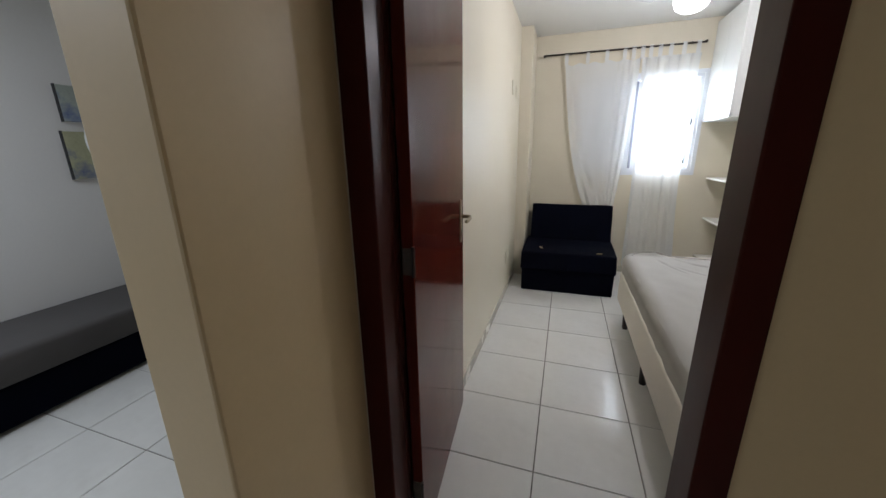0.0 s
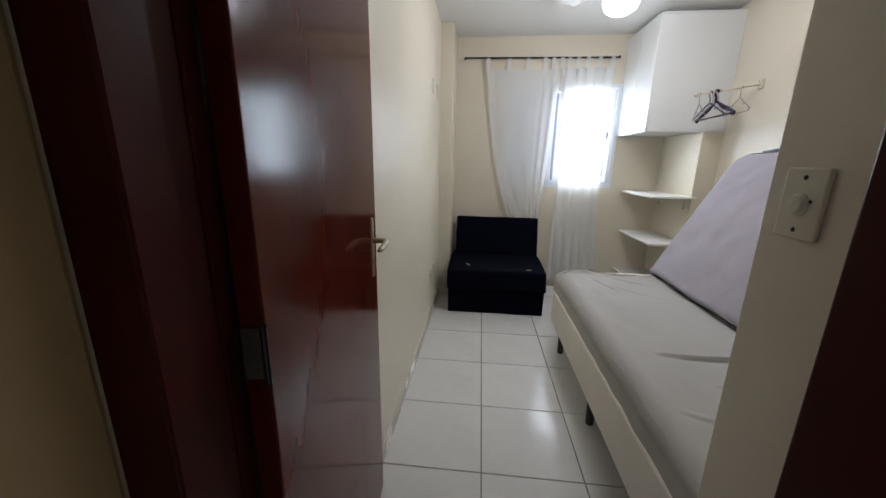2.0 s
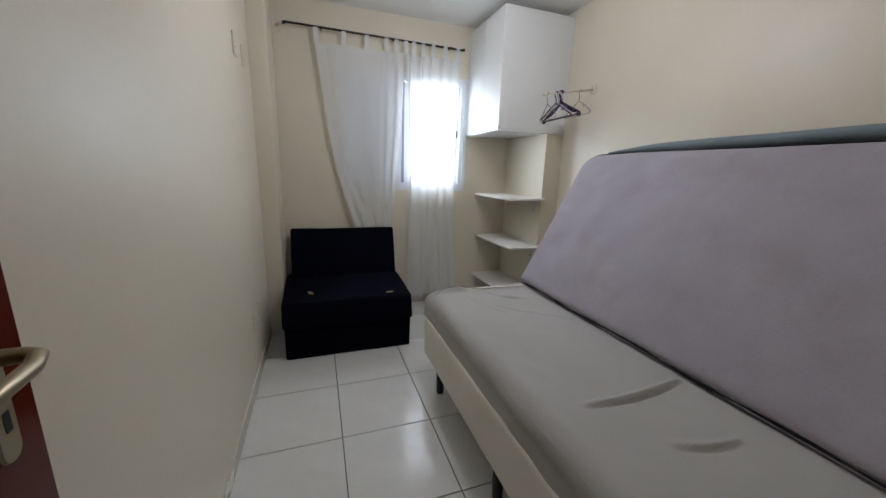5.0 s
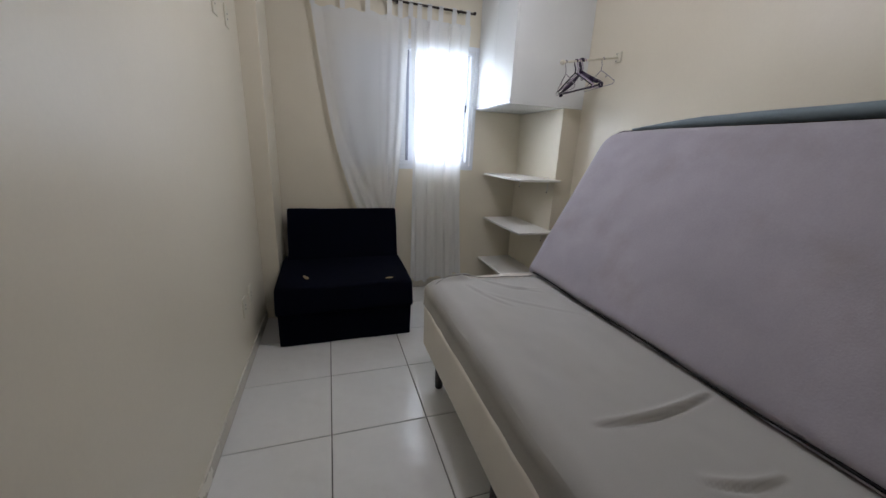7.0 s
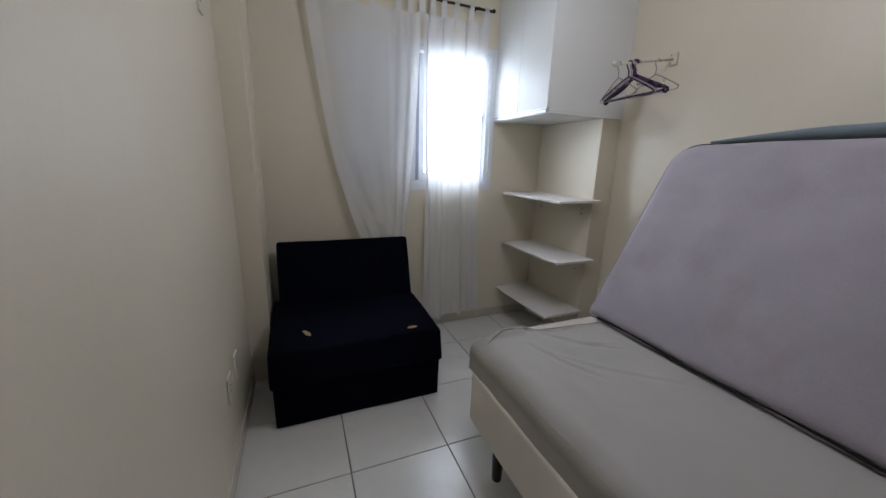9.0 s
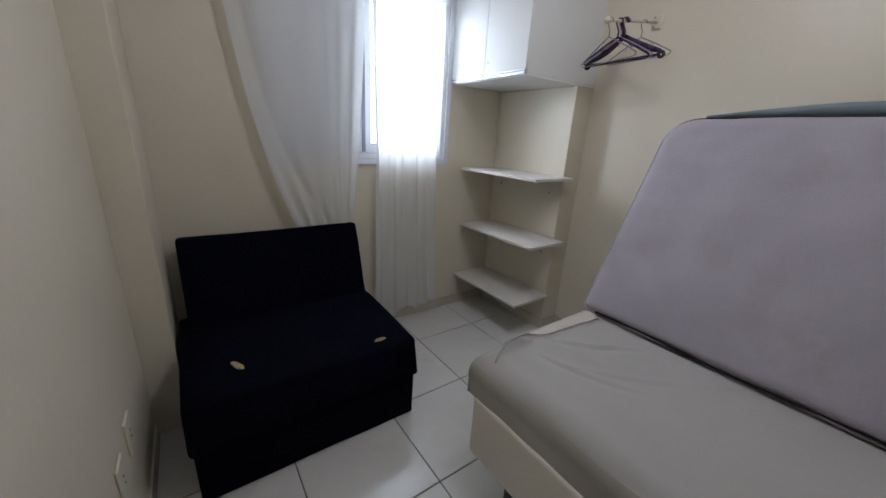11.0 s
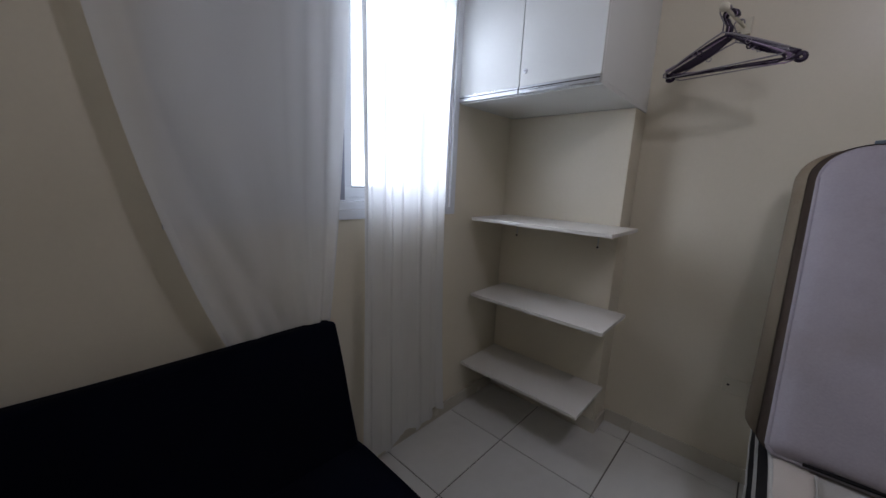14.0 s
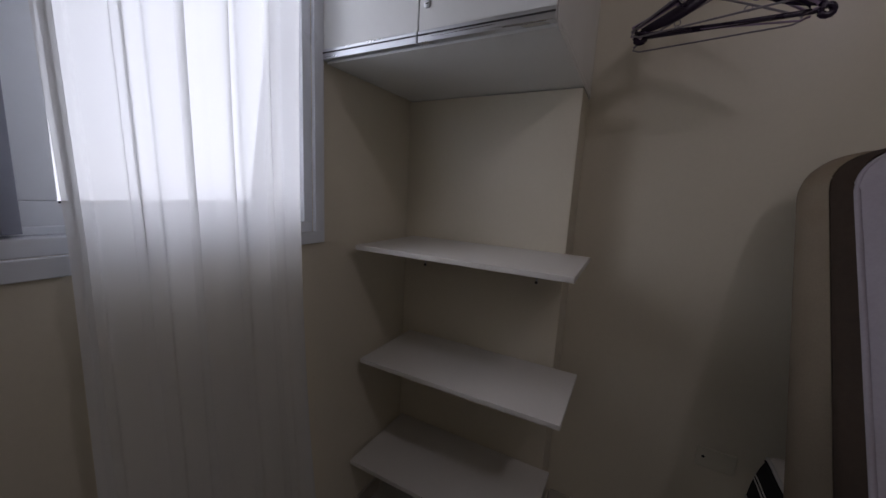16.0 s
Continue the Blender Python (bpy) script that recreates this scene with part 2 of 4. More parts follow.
def lathe(profile, sides=24):
    """A turned shape from (radius, z) pairs."""
    bm = bmesh.new()
    rings = [[bm.verts.new((r * math.cos(k * math.tau / sides), r * math.sin(k * math.tau / sides), z)) for k in range(sides)] for r, z in profile]
    for a, b in zip(rings, rings[1:]):
        for k in range(sides):
            bm.faces.new((a[k], a[(k + 1) % sides], b[(k + 1) % sides], b[k]))
    bm.faces.new(rings[0])
    bm.faces.new(rings[-1])
    return bm


def sheet(nu, nv, at, thick=0.0):
    """A grid surface at(u, v), u and v from 0 to 1."""
    bm = bmesh.new()
    g = [[bm.verts.new(at(i / nu, j / nv)) for j in range(nv + 1)] for i in range(nu + 1)]
    for i in range(nu):
        for j in range(nv):
            bm.faces.new((g[i][j], g[i + 1][j], g[i + 1][j + 1], g[i][j + 1]))
    return bm


def structure(name, lo, hi, mat, label, bevel=0.0):
    ob = part(name, box(lo, hi, bevel), mat, None, label, kind="structure")
    return ob


# ---- the plan ----
XL, XR, XP = -0.275, 2.085, 1.925      # left wall, right wall, face of the pier behind the shelves
YB, YN = 4.125, 0.943                  # window wall, wall behind the bed
CZ = 2.545                             # ceiling
WX0, WX1, WZ0, WZ1 = 0.362, 1.435, 1.14, 2.075   # window opening
JL0, JL1, JR0, JR1 = -0.245, -0.202, 0.535, 0.606   # door jambs
XS = 0.650                             # face of the short wall return
T = 0.15

# ---- walls, floor, ceiling ----


def wall_holed(name, lo, hi, hole, axis, mat, label):
    """A wall along x or y with one opening (a0, a1, z0, z1)."""
    a0, a1, z0, z1 = hole
    bm = bmesh.new()
    i = 0 if axis == "x" else 1

    def piece(p0, p1, q0, q1):
        l, h = list(lo), list(hi)
        l[i], h[i], l[2], h[2] = p0, p1, q0, q1
        box(l, h, bm=bm)
    piece(lo[i], a0, lo[2], hi[2])
    piece(a1, hi[i], lo[2], hi[2])
    piece(a0, a1, z1, hi[2])
    if z0 > lo[2]:
        piece(a0, a1, lo[2], z0)
    return part(name, bm, mat, None, label, kind="structure")


wall_holed("wall_north", (XL - T, YB, 0), (XR + T, YB + T, CZ), (WX0, WX1, WZ0, WZ1), "x", CREAM, "cream painted bedroom wall around the window")
structure("wall_hall_left", (XL - T, 0.112, 0), (XL, 0.526, CZ), HALL, "hall wall beside the door frame, yellow light in its ochre", 0.006)
structure("wall_west", (XL - T, 0.527, 0), (XL, YB, CZ), CREAM, "long cream painted wall behind the open door", 0.006)
structure("wall_east", (XR, YN, 0), (XR + T, YB, CZ), CREAM, "cream painted wall behind the bed with hanger shadows")
structure("wall_pier", (XP, 3.480, 0), (XR, YB, 1.6155), CREAM, "shallow cream wall pier carrying the shelves", 0.003)
structure("wall_corner_pier", (XL - 0.02, 3.72, 0), (-0.16, YB, CZ), CREAM, "narrow cream corner pier beside the sofa chair", 0.004)
structure("wall_south", (XS + 0.12, YN - 0.12, 0), (XR + T, YN, CZ), CREAM, "cream painted wall at the near end of the bed")
structure("wall_door_return", (XS, 0.66, 0), (XS + 0.12, YN, CZ), CREAM, "short cream wall return with the light switch", 0.004)
structure("wall_lintel", (XL, 0.522, 2.16), (JR1, 0.658, CZ), CREAM, "cream wall strip above the door frame")
structure("wall_hall_right", (JR1, 0.545, 0), (1.6, 0.659, CZ), HALL, "plain hall wall beside the door, yellow light in its ochre")
structure("wall_hall_end", (1.6, -1.6, 0), (1.7, 0.66, CZ), HALL, "plain hall wall closing the passage, yellow light in its ochre")
structure("wall_hall_south", (-3.0, -1.75, 0), (1.7, -1.6, CZ), WHITE_WALL, "plain white wall behind the hall")
structure("wall_living_west", (-3.15, -1.75, 0), (-3.0, 3.4, CZ), WHITE_WALL, "white living room wall with two canvases")
structure("wall_living_north", (-3.0, 3.3, 0), (XL - T, 3.4, CZ), WHITE_WALL, "white living room end wall")
structure("ceiling", (-3.15, -1.75, CZ), (XR + T, YB + T, CZ + 0.12), CEIL, "flat white painted ceiling")
structure("floor", (-3.15, -1.75, -0.12), (XR + T, YB + T, -0.004), GROUT, "grouted bed under pale glazed floor tiles")


# ---- door frame and door ----


def build_door():
    fr = thing("door_frame", "dark red varnished wooden door frame", "door frame", (0.17, 0.58, 0))
    o = -fr.location

    def p(name, lo, hi, mat=FRAMEWOOD, bev=0.004):
        return part(name, box(Vector(lo) + o, Vector(hi) + o, bev), mat, fr)
    p("jamb", (XL, 0.526, 0), (JL1, 0.617, 2.16))
    p("jamb", (JR0, 0.536, 0), (JR1, 0.659, 2.16))
    p("head", (JL1, 0.52, 2.11), (JR0, 0.66, 2.16))
    p("stop", (XL, 0.6175, 0), (JL1, 0.6475, 2.11))
    d = thing("door_1", "dark red varnished wooden door standing open against the wall", "door", (-0.164, 0.652, 0))
    d.rotation_euler = (0, 0, radians(5.3))
    d["kind"] = "structure"
    W, H = 0.775, 2.10
    part("leaf", box((-0.036, 0, 0.008), (0, W, H), 0.003), DOORWOOD, d)
    for z in (0.25, 1.08, 1.85):
        part("hinge", tube([(0.0, -0.004, z - 0.045), (0.0, -0.004, z + 0.045)], 0.005, 10), DARKMETAL, d, "small dark worn metal hinge")
        part("hinge_plate", box((-0.034, -0.003, z - 0.04), (-0.004, 0, z + 0.04), 0.001), HINGE, d, "worn brownish hinge plate")
    def long_plate(x0, x1):
        bm = bmesh.new()
        c, hw = W - 0.061, 0.0165
        ring = [(c + hw * math.cos(a), 1.150 + hw * 0.9 * math.sin(a)) for a in [k * math.pi / 8 for k in range(9)]]
        ring += [(c + hw * math.cos(a), 0.972 + hw * 0.9 * math.sin(a)) for a in [math.pi + k * math.pi / 8 for k in range(9)]]
        lo = [bm.verts.new((x0, y, z)) for y, z in ring]
        hi = [bm.verts.new((x1, c + (y - c) * 0.93, 1.061 + (z - 1.061) * 0.985)) for y, z in ring]
        bm.faces.new(lo)
        bm.faces.new(hi)
        for k in range(len(ring)):
            j = (k + 1) % len(ring)
            bm.faces.new((lo[k], lo[j], hi[j], hi[k]))
        return bm
    hd = part("door_handle", long_plate(0, 0.004), BRASS, d, "worn brass lever handle on a long plate")
    y0, z0 = W - 0.06, 1.085
    part("lever", tube([(0.004, y0, z0), (0.032, y0, z0), (0.044, y0 - 0.006, z0), (0.050, y0 - 0.03, z0 - 0.002), (0.050, y0 - 0.115, z0 - 0.002), (0.046, y0 - 0.128, z0 - 0.002)], [0.010, 0.009, 0.009, 0.009, 0.0085, 0.005], 12), BRASS, hd, smooth=True)
    part("keyhole", box((0.0042, y0 - 0.005, 0.995), (0.0048, y0 + 0.005, 1.02)), HOLE, hd)
    part("door_handle", long_plate(-0.036, -0.040), BRASS, d, "worn brass lever plate on the back")


build_door()


# ---- window ----


def build_window():
    w = thing("window_1", "white sliding window with a louvred shutter leaf", "window", ((WX0 + WX1) / 2, YB, WZ0))
    w["kind"] = "structure"
    o = -w.location

    def p(name, lo, hi, mat=WINDOWW, bev=0.002, label=""):
        return part(name, box(Vector(lo) + o, Vector(hi) + o, bev), mat, w, label)
    F = 0.035
    # flange that covers the joint with the wall
    p("flange", (WX0 - F, YB - 0.012, WZ0 - F), (WX1 + F, YB, WZ0))
    p("flange", (WX0 - F, YB - 0.012, WZ1), (WX1 + F, YB, WZ1 + F))
    p("flange", (WX0 - F, YB - 0.012, WZ0), (WX0, YB, WZ1))
    p("flange", (WX1, YB - 0.012, WZ0), (WX1 + F, YB, WZ1))
    # frame in the opening
    p("window_frame", (WX0, YB + 0.0, WZ0), (WX1, YB + 0.10, WZ0 + 0.03))
    p("window_frame", (WX0, YB + 0.0, WZ1 - 0.03), (WX1, YB + 0.10, WZ1))
    p("window_frame", (WX0, YB + 0.0, WZ0 + 0.03), (WX0 + 0.03, YB + 0.10, WZ1 - 0.03))
    p("window_frame", (WX1 - 0.03, YB + 0.0, WZ0 + 0.03), (WX1, YB + 0.10, WZ1 - 0.03))
    p("track", (WX0 + 0.03, YB + 0.035, WZ0 + 0.03), (WX1 - 0.03, YB + 0.04, WZ0 + 0.045))
    # glass leaf
    a, b, z0, z1 = 0.876, WX1 - 0.034, WZ0 + 0.036, WZ1 - 0.036
    s = 0.050
    p("glass_leaf", (a, YB + 0.045, z0), (b, YB + 0.07, z0 + s))
    p("sash", (a, YB + 0.045, z1 - s), (b, YB + 0.07, z1))
    p("sash", (a, YB + 0.045, z0 + s), (a + s, YB + 0.07, z1 - s))
    p("sash", (b - 0.02, YB + 0.045, z0 + s), (b, YB + 0.07, z1 - s))
    gl = p("pane", (a + s, YB + 0.055, z0 + s), (b - 0.02, YB + 0.059, z1 - s), GLASS, 0)
    gl.visible_shadow = False
    p("gasket", (a + s, YB + 0.0445, z0 + s - 0.004), (b - 0.02, YB + 0.0455, z0 + s), GASKET, 0)
    p("gasket", (b - 0.024, YB + 0.0445, z0 + s), (b - 0.02, YB + 0.0455, z1 - s), GASKET, 0)
    # strip filling the gap between the leaves, coloured like its shaded recess
    p("recess_strip", (0.852, YB + 0.012, z0), (0.874, YB + 0.03, z1), RECESS, 0.001)
    p("catch", (b - 0.016, YB + 0.036, 1.60), (b - 0.004, YB + 0.045, 1.66), GASKET)
    # shutter leaf with slats
    c0, c1 = WX0 + 0.034, 0.851
    p("shutter_frame", (c0, YB + 0.012, z0), (c1, YB + 0.034, z0 + 0.05))
    p("shutter_frame", (c0, YB + 0.012, z1 - 0.05), (c1, YB + 0.034, z1))
    p("shutter_frame", (c0, YB + 0.012, z0 + 0.05), (c0 + 0.05, YB + 0.034, z1 - 0.05))
    p("shutter_frame", (c1 - 0.05, YB + 0.012, z0 + 0.05), (c1, YB + 0.034, z1 - 0.05))
    n = 9
    zz0, zz1 = z0 + 0.05, z1 - 0.05
    first = None
    for i in range(n):
        zc = zz0 + (i + 0.5) * (zz1 - zz0) / n
        if first is None:
            bm = box((-(c1 - c0 - 0.1) / 2, -0.004, -0.049), ((c1 - c0 - 0.1) / 2, 0.0, 0.049), 0.001, 1)
            first = part("slat", bm, WINDOWW, w)
            ob = first
        else:
            ob = new("slat", first.data)
            ob.parent = w
        ob.matrix_basis = pose((c0 + c1) / 2 + o.x, YB + 0.026 + o.y, zc + o.z, -7, 0, 0)
    # dark space behind the shutter is closed by its outer leaf
    p("outer_leaf", (c0, YB + 0.072, z0), (a + 0.02, YB + 0.088, z1))


build_window()


# ---- curtain ----


def edge_left(z):
    """Left edge of the swept panel, from the rod to the sofa back."""
    t = (2.27 - z) / (2.27 - 0.74)
    return 0.140 + 0.17 * t + 0.135 * max(0.0, t) ** 3.5


def build_curtain():
    c = thing("curtain_rod", "thin dark brown metal curtain rod", "curtain rod", (0.65, 4.045, 2.33))
    part("rod", tube([(-0.72, 0, 0.006), (0.73, 0, -0.004)], 0.0085, 12), DARKMETAL, c, smooth=True)
    for x in (-0.455, 0.12, 0.62):
        part("bracket", tube([(x, 0.08, 0.012), (x, 0.02, 0.012), (x, 0.0, 0.002)], 0.006, 8), DARKMETAL, c)
    for x in (-0.72, 0.73):
        part("finial", lathe([(0.001, -0.012), (0.011, -0.009), (0.013, 0.0), (0.011, 0.009), (0.001, 0.012)], 12), DARKMETAL, c).matrix_basis = pose(x, 0, 0, 0, 90, 0)

    def tabs(parent, xs, top, o, w=0.034):
        for x in xs:
            bm = sheet(3, 14, lambda u, v: Vector((x - w / 2 + u * w, 4.045 + 0.0135 * math.cos(v * math.pi) * (1 - 0.5 * abs(math.cos(v * math.pi)) ** 8), top + 0.0 + (2.333 - top + 0.012) * math.sin(v * math.pi) ** 0.6)) + o)
            part("tab", bm, VOILE, parent, smooth=True)

    left = thing("curtain", "sheer white voile panel swept aside behind the sofa chair", "curtain", (0.48, 4.045, 2.27), "tab top curtains")
    ol = -left.location

    def panel_l(u, v):
        z = 2.238 - v * (2.238 - 0.60)
        t = min(1.0, (2.238 - z) / 1.5)
        xl, xr = edge_left(max(z, 0.74)), 0.845 - 0.11 * t ** 1.5
        # smooth stretch, one long fold beside the hem, folds gathered towards the glass
        x = xl + (xr - xl) * u
        q = max(0.0, (u - 0.66) / 0.34)
        y = 4.045 + 0.013 * q * math.sin(q * 17 + 0.8 * t) + 0.004 * math.sin(u * 8 + t * 4)
        d = (u - 0.12 - 0.57 * t ** 5) / (0.04 + 0.05 * t)
        y += 0.016 * math.exp(-d * d) * (0.3 + 0.7 * t) - 0.010 / (1 + math.exp(-6 * d)) * (0.4 + t)
        if t > 0.55:
            k = (t - 0.55) / 0.45
            y += 0.014 * k * math.sin(15 * (u * 0.8 + 0.5 * t)) + 0.006 * k * math.sin(34 * (u - 0.3 * t))
        z2 = z - (0.018 * math.sin(u * math.pi * 5) ** 2 if v < 0.02 else 0)
        return Vector((x, min(y, 4.095), z2)) + ol
    part("voile", sheet(170, 60, panel_l), VOILE, left, smooth=True)
    part("hem", sheet(2, 60, lambda u, v: panel_l(0.0, v) + Vector((u * 0.018, -0.003, 0))), VOILE, left, "doubled side hem", smooth=True)
    part("hem", sheet(60, 2, lambda u, v: panel_l(u, v * 0.028) + Vector((0, -0.003, 0))), VOILE, left, "doubled top hem", smooth=True)
    tabs(left, (0.155, 0.36, 0.54, 0.70, 0.78), 2.228, ol)

    right = thing("curtain", "sheer white voile panel hanging straight to the skirting", "curtain", (1.09, 4.045, 2.27), "tab top curtains")
    orr = -right.location
    rng = random.Random(5)
    ph = [rng.uniform(0, math.tau) for _ in range(6)]

    def panel_r(u, v):
        t = v
        low = 0.085 + 0.035 * u + 0.016 * math.sin(u * 15 + 1) + 0.014 * math.sin(u * 37)
        z = 2.238 - v * (2.238 - low)
        xl, xr = 0.855 + 0.03 * min(1, 2 * t), 1.345 - 0.04 * math.sin(math.pi * min(1, t)) + 0.04 * t
        x = xl + (xr - xl) * u + 0.006 * math.sin(u * 96 + 3 * math.sin(5 * u) + 0.6 * t) + (0.021 - 0.010 * t) * math.sin(u * 33 + ph[1] + 1.9 + 0.5 * math.sin(3 * t)) * (0.35 + 0.65 * math.sin(u * 7 + 1) ** 2)
        y = 4.05 + (0.011 - 0.004 * t) * math.sin(u * 33 + ph[1] + 0.5 * math.sin(3 * t)) + 0.007 * math.sin(u * 15 + ph[2] + 1.2 * t)
        return Vector((x, min(y, 4.098 if not WX0 < x < WX1 else 4.105), z)) + orr
    part("voile", sheet(330, 50, panel_r), VOILE, right, smooth=True)
    part("hem", sheet(120, 2, lambda u, v: panel_r(u, 0.985 + 0.015 * v) + Vector((0, -0.003, 0))), VOILE, right, "doubled bottom hem", smooth=True)
    part("hem", sheet(60, 2, lambda u, v: panel_r(u, v * 0.028) + Vector((0, -0.003, 0))), VOILE, right, "doubled top hem", smooth=True)
    tabs(right, (0.86, 0.93, 1.01, 1.10, 1.21, 1.325), 2.228, orr)


build_curtain()


# ---- sofa chair ----


def build_sofa():
    s = thing("sofa_chair", "black navy fabric armless folding sofa chair", "sofa", (0.30, 3.65, 0))
    X0, X1 = -0.445, 0.44

    def soften(bm, amp=0.004, seed=3):
        for v in bm.verts:
            v.co += amp * noise.noise_vector(v.co * 5 + Vector((seed, 0, 0)))
        return bm

    def slab(name, prof, x0, x1, r, label=""):
        bm = sweep_profile(prof, [x0, x1])
        bmesh.ops.bevel(bm, geom=bm.edges[:], offset=r, segments=4, affect="EDGES", profile=0.6)
        bmesh.ops.subdivide_edges(bm, edges=[e for e in bm.edges if e.calc_length() > 0.2], cuts=6, use_grid_fill=True)
        return part(name, soften(bm), NAVY, s, label, smooth=True)
    # lower base, folded seat above it, reclining back
    slab("base", [(-0.388, 0.003), (0.36, 0.003), (0.36, 0.235), (-0.385, 0.235)], X0 + 0.012, X1 - 0.012, 0.012, "boxy fabric covered base")
    slab("seat", [(-0.41, 0.225), (0.30, 0.225), (0.30, 0.415), (0.155, 0.415), (-0.375, 0.402)], X0, X1, 0.022, "thick folded seat cushion")
    slab("backrest", [(0.155, 0.34), (0.33, 0.33), (0.398, 0.775), (0.327, 0.789)], X0 + 0.035, X1 - 0.002, 0.022, "slightly reclined back cushion")
    for x, y, w, d, a in ((-0.262, -0.21, 0.013, 0.040, 25), (0.285, -0.318, 0.028, 0.012, 5)):
        bm = lathe([(0.001, 0.003), (0.5, 0.003), (0.9, 0.001), (1.0, -0.002)], 14)
        for v in bm.verts:
            v.co.x, v.co.y = v.co.x * w * (1 + 0.25 * math.sin(v.co.y * 9)), v.co.y * d
        part("worn_patch", bm, PATCH, s, "torn spot showing yellowish filling").matrix_basis = pose(x, y, 0.412, 0, 0, a)


build_sofa()


# ---- bed ----
BX0, BX1, BY0, BY1 = 0.700, 2.045, 0.985, 2.872


def build_bed():
    b = thing("bed", "low upholstered bed with a rumpled grey white sheet", "bed", ((BX0 + BX1) / 2, (BY0 + BY1) / 2, 0))
    o = -b.location
    part("base", box(Vector((BX0 + 0.003, BY0, 0.175)) + o, Vector((BX1, BY1 - 0.045, 0.425)) + o, 0.018, 3), BASECLOTH, b, "cream cloth covered bed base", smooth=True)
    for x in (BX0 + 0.055, (BX0 + BX1) / 2, BX1 - 0.075):
        for y in (2.64, 1.915, 1.17):
            bm = lathe([(0.019, 0.0), (0.021, 0.004), (0.026, 0.175)], 14)
            part("leg", bm, LEG, b, "short tapered black leg").location = Vector((x, y, 0)) + o
    mt = part("mattress", box(Vector((BX0 + 0.045, BY0 + 0.01, 0.426)) + o, Vector((BX1 - 0.01, BY1 - 0.016, 0.543)) + o, 0.035, 3), BLACKBAND, b, "mattress with black side band", smooth=True)
    hem = 0.385
    top = 0.562
    R = 0.075

    def across(s, lo, hi, drop, R=R):
        """s from 0 to 1 over side drop, rounded edge and top: place and drop below the top."""
        length = (drop - R) + R * math.pi / 2
        total = length * 2 + (hi - lo - 2 * R)
        d = s * total
        if d > total / 2:
            q, z = across(1 - s, lo, hi, drop, R)
            return lo + hi - q, z
        if d < drop - R:
            return lo, drop - d
        d -= drop - R
        if d < R * math.pi / 2:
            a = d / R
            return lo + R - R * math.cos(a), R - R * math.sin(a)
        return lo + R + d - R * math.pi / 2, 0

    creases = [((0.90, 1.665), (1.37, 1.685), 0.018), ((1.02, 1.455), (1.24, 1.405), 0.012), ((0.93, 2.66), (1.35, 2.25), 0.004), ((1.03, 2.80), (1.30, 2.55), 0.006), ((0.92, 2.74), (1.05, 2.42), 0.006), ((1.08, 2.70), (1.30, 2.60), 0.005), ((0.80, 1.30), (1.1, 1.22), 0.006)]

    def cover(u, v):
        x, dx = across(u * 0.93, BX0 + 0.018, BX1 + 0.01, 0.145)
        y, dy = across(v, BY0 + 0.0, BY1, 0.12, 0.05)
        z = top - max(dx, dy) - 0.15 * min(dx, dy)
        p = Vector((x, y))
        for a, c, depth in creases:
            a, c = Vector(a), Vector(c)
            ab = c - a
            t = max(0, min(1, (p - a).dot(ab) / ab.length_squared))
            off = (p - a - ab * t)
            bow = 0.02 * math.sin(t * math.pi)
            dd = off.dot(Vector((-ab.y, ab.x)).normalized()) + bow
            fade = math.sin(t * math.pi) ** 0.5 if 0 < t < 1 else 0
            z += fade * depth * (0.8 * math.exp(-((dd - 0.016) / 0.012) ** 2) - 1.0 * math.exp(-(dd / 0.008) ** 2))
        w = noise.noise(Vector((x * 5, y * 3, 0))) * 0.004 + noise.noise(Vector((x * 14, y * 9, 3))) * 0.0016
        z += w
        # the hem bunches up along the far edge
        z += (0.024 + 0.008 * math.sin(x * 21)) * math.exp(-((y - 2.838) / 0.026) ** 2) * max(0.0, min(1, (x - 0.74) / 0.10)) * max(0.0, min(1, (1.0 - x) / 0.07))
        side = dx > 0.03
        if side:
            x += 0.004 * noise.noise(Vector((y * 7, z * 9, 1))) - 0.008 * max(0, (dx - 0.09) / 0.055)
            z += 0.008 * noise.noise(Vector((y * 6, 0, 5)))
        if dy > 0.02:
            y += 0.010 * noise.noise(Vector((x * 12, z * 8, 2)))
        # the sheet is pulled off the far edge towards the wall
        if x > 0.97:
            yl = bare_line(x)
            if y > yl:
                y, z = yl + 0.15 * (y - yl), top + 0.006 - 0.04 * min(1, (y - yl) / 0.03)
        return Vector((x, y, z)) + o
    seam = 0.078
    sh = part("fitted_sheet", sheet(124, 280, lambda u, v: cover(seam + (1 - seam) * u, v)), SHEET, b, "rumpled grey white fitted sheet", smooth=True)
    # side of the sheet, in a slightly darker grey than its top
    part("sheet_skirt", sheet(14, 280, lambda u, v: cover(seam * u, v)), SIDECLOTH, sh, "slightly darker grey side of the sheet", smooth=True)
    # gathered fold standing along the far edge
    pts = [(0.76, 2.79, 0.560), (0.80, 2.812, 0.576), (0.85, 2.832, 0.588), (0.90, 2.835, 0.590), (0.95, 2.845, 0.587), (0.98, 2.852, 0.578), (1.00, 2.850, 0.570)]
    part("fold", tube([Vector(q) + o for q in pts], [0.002, 0.003, 0.004, 0.005, 0.006, 0.005, 0.003], 10), SHEET, sh, "bunched hem", smooth=True)


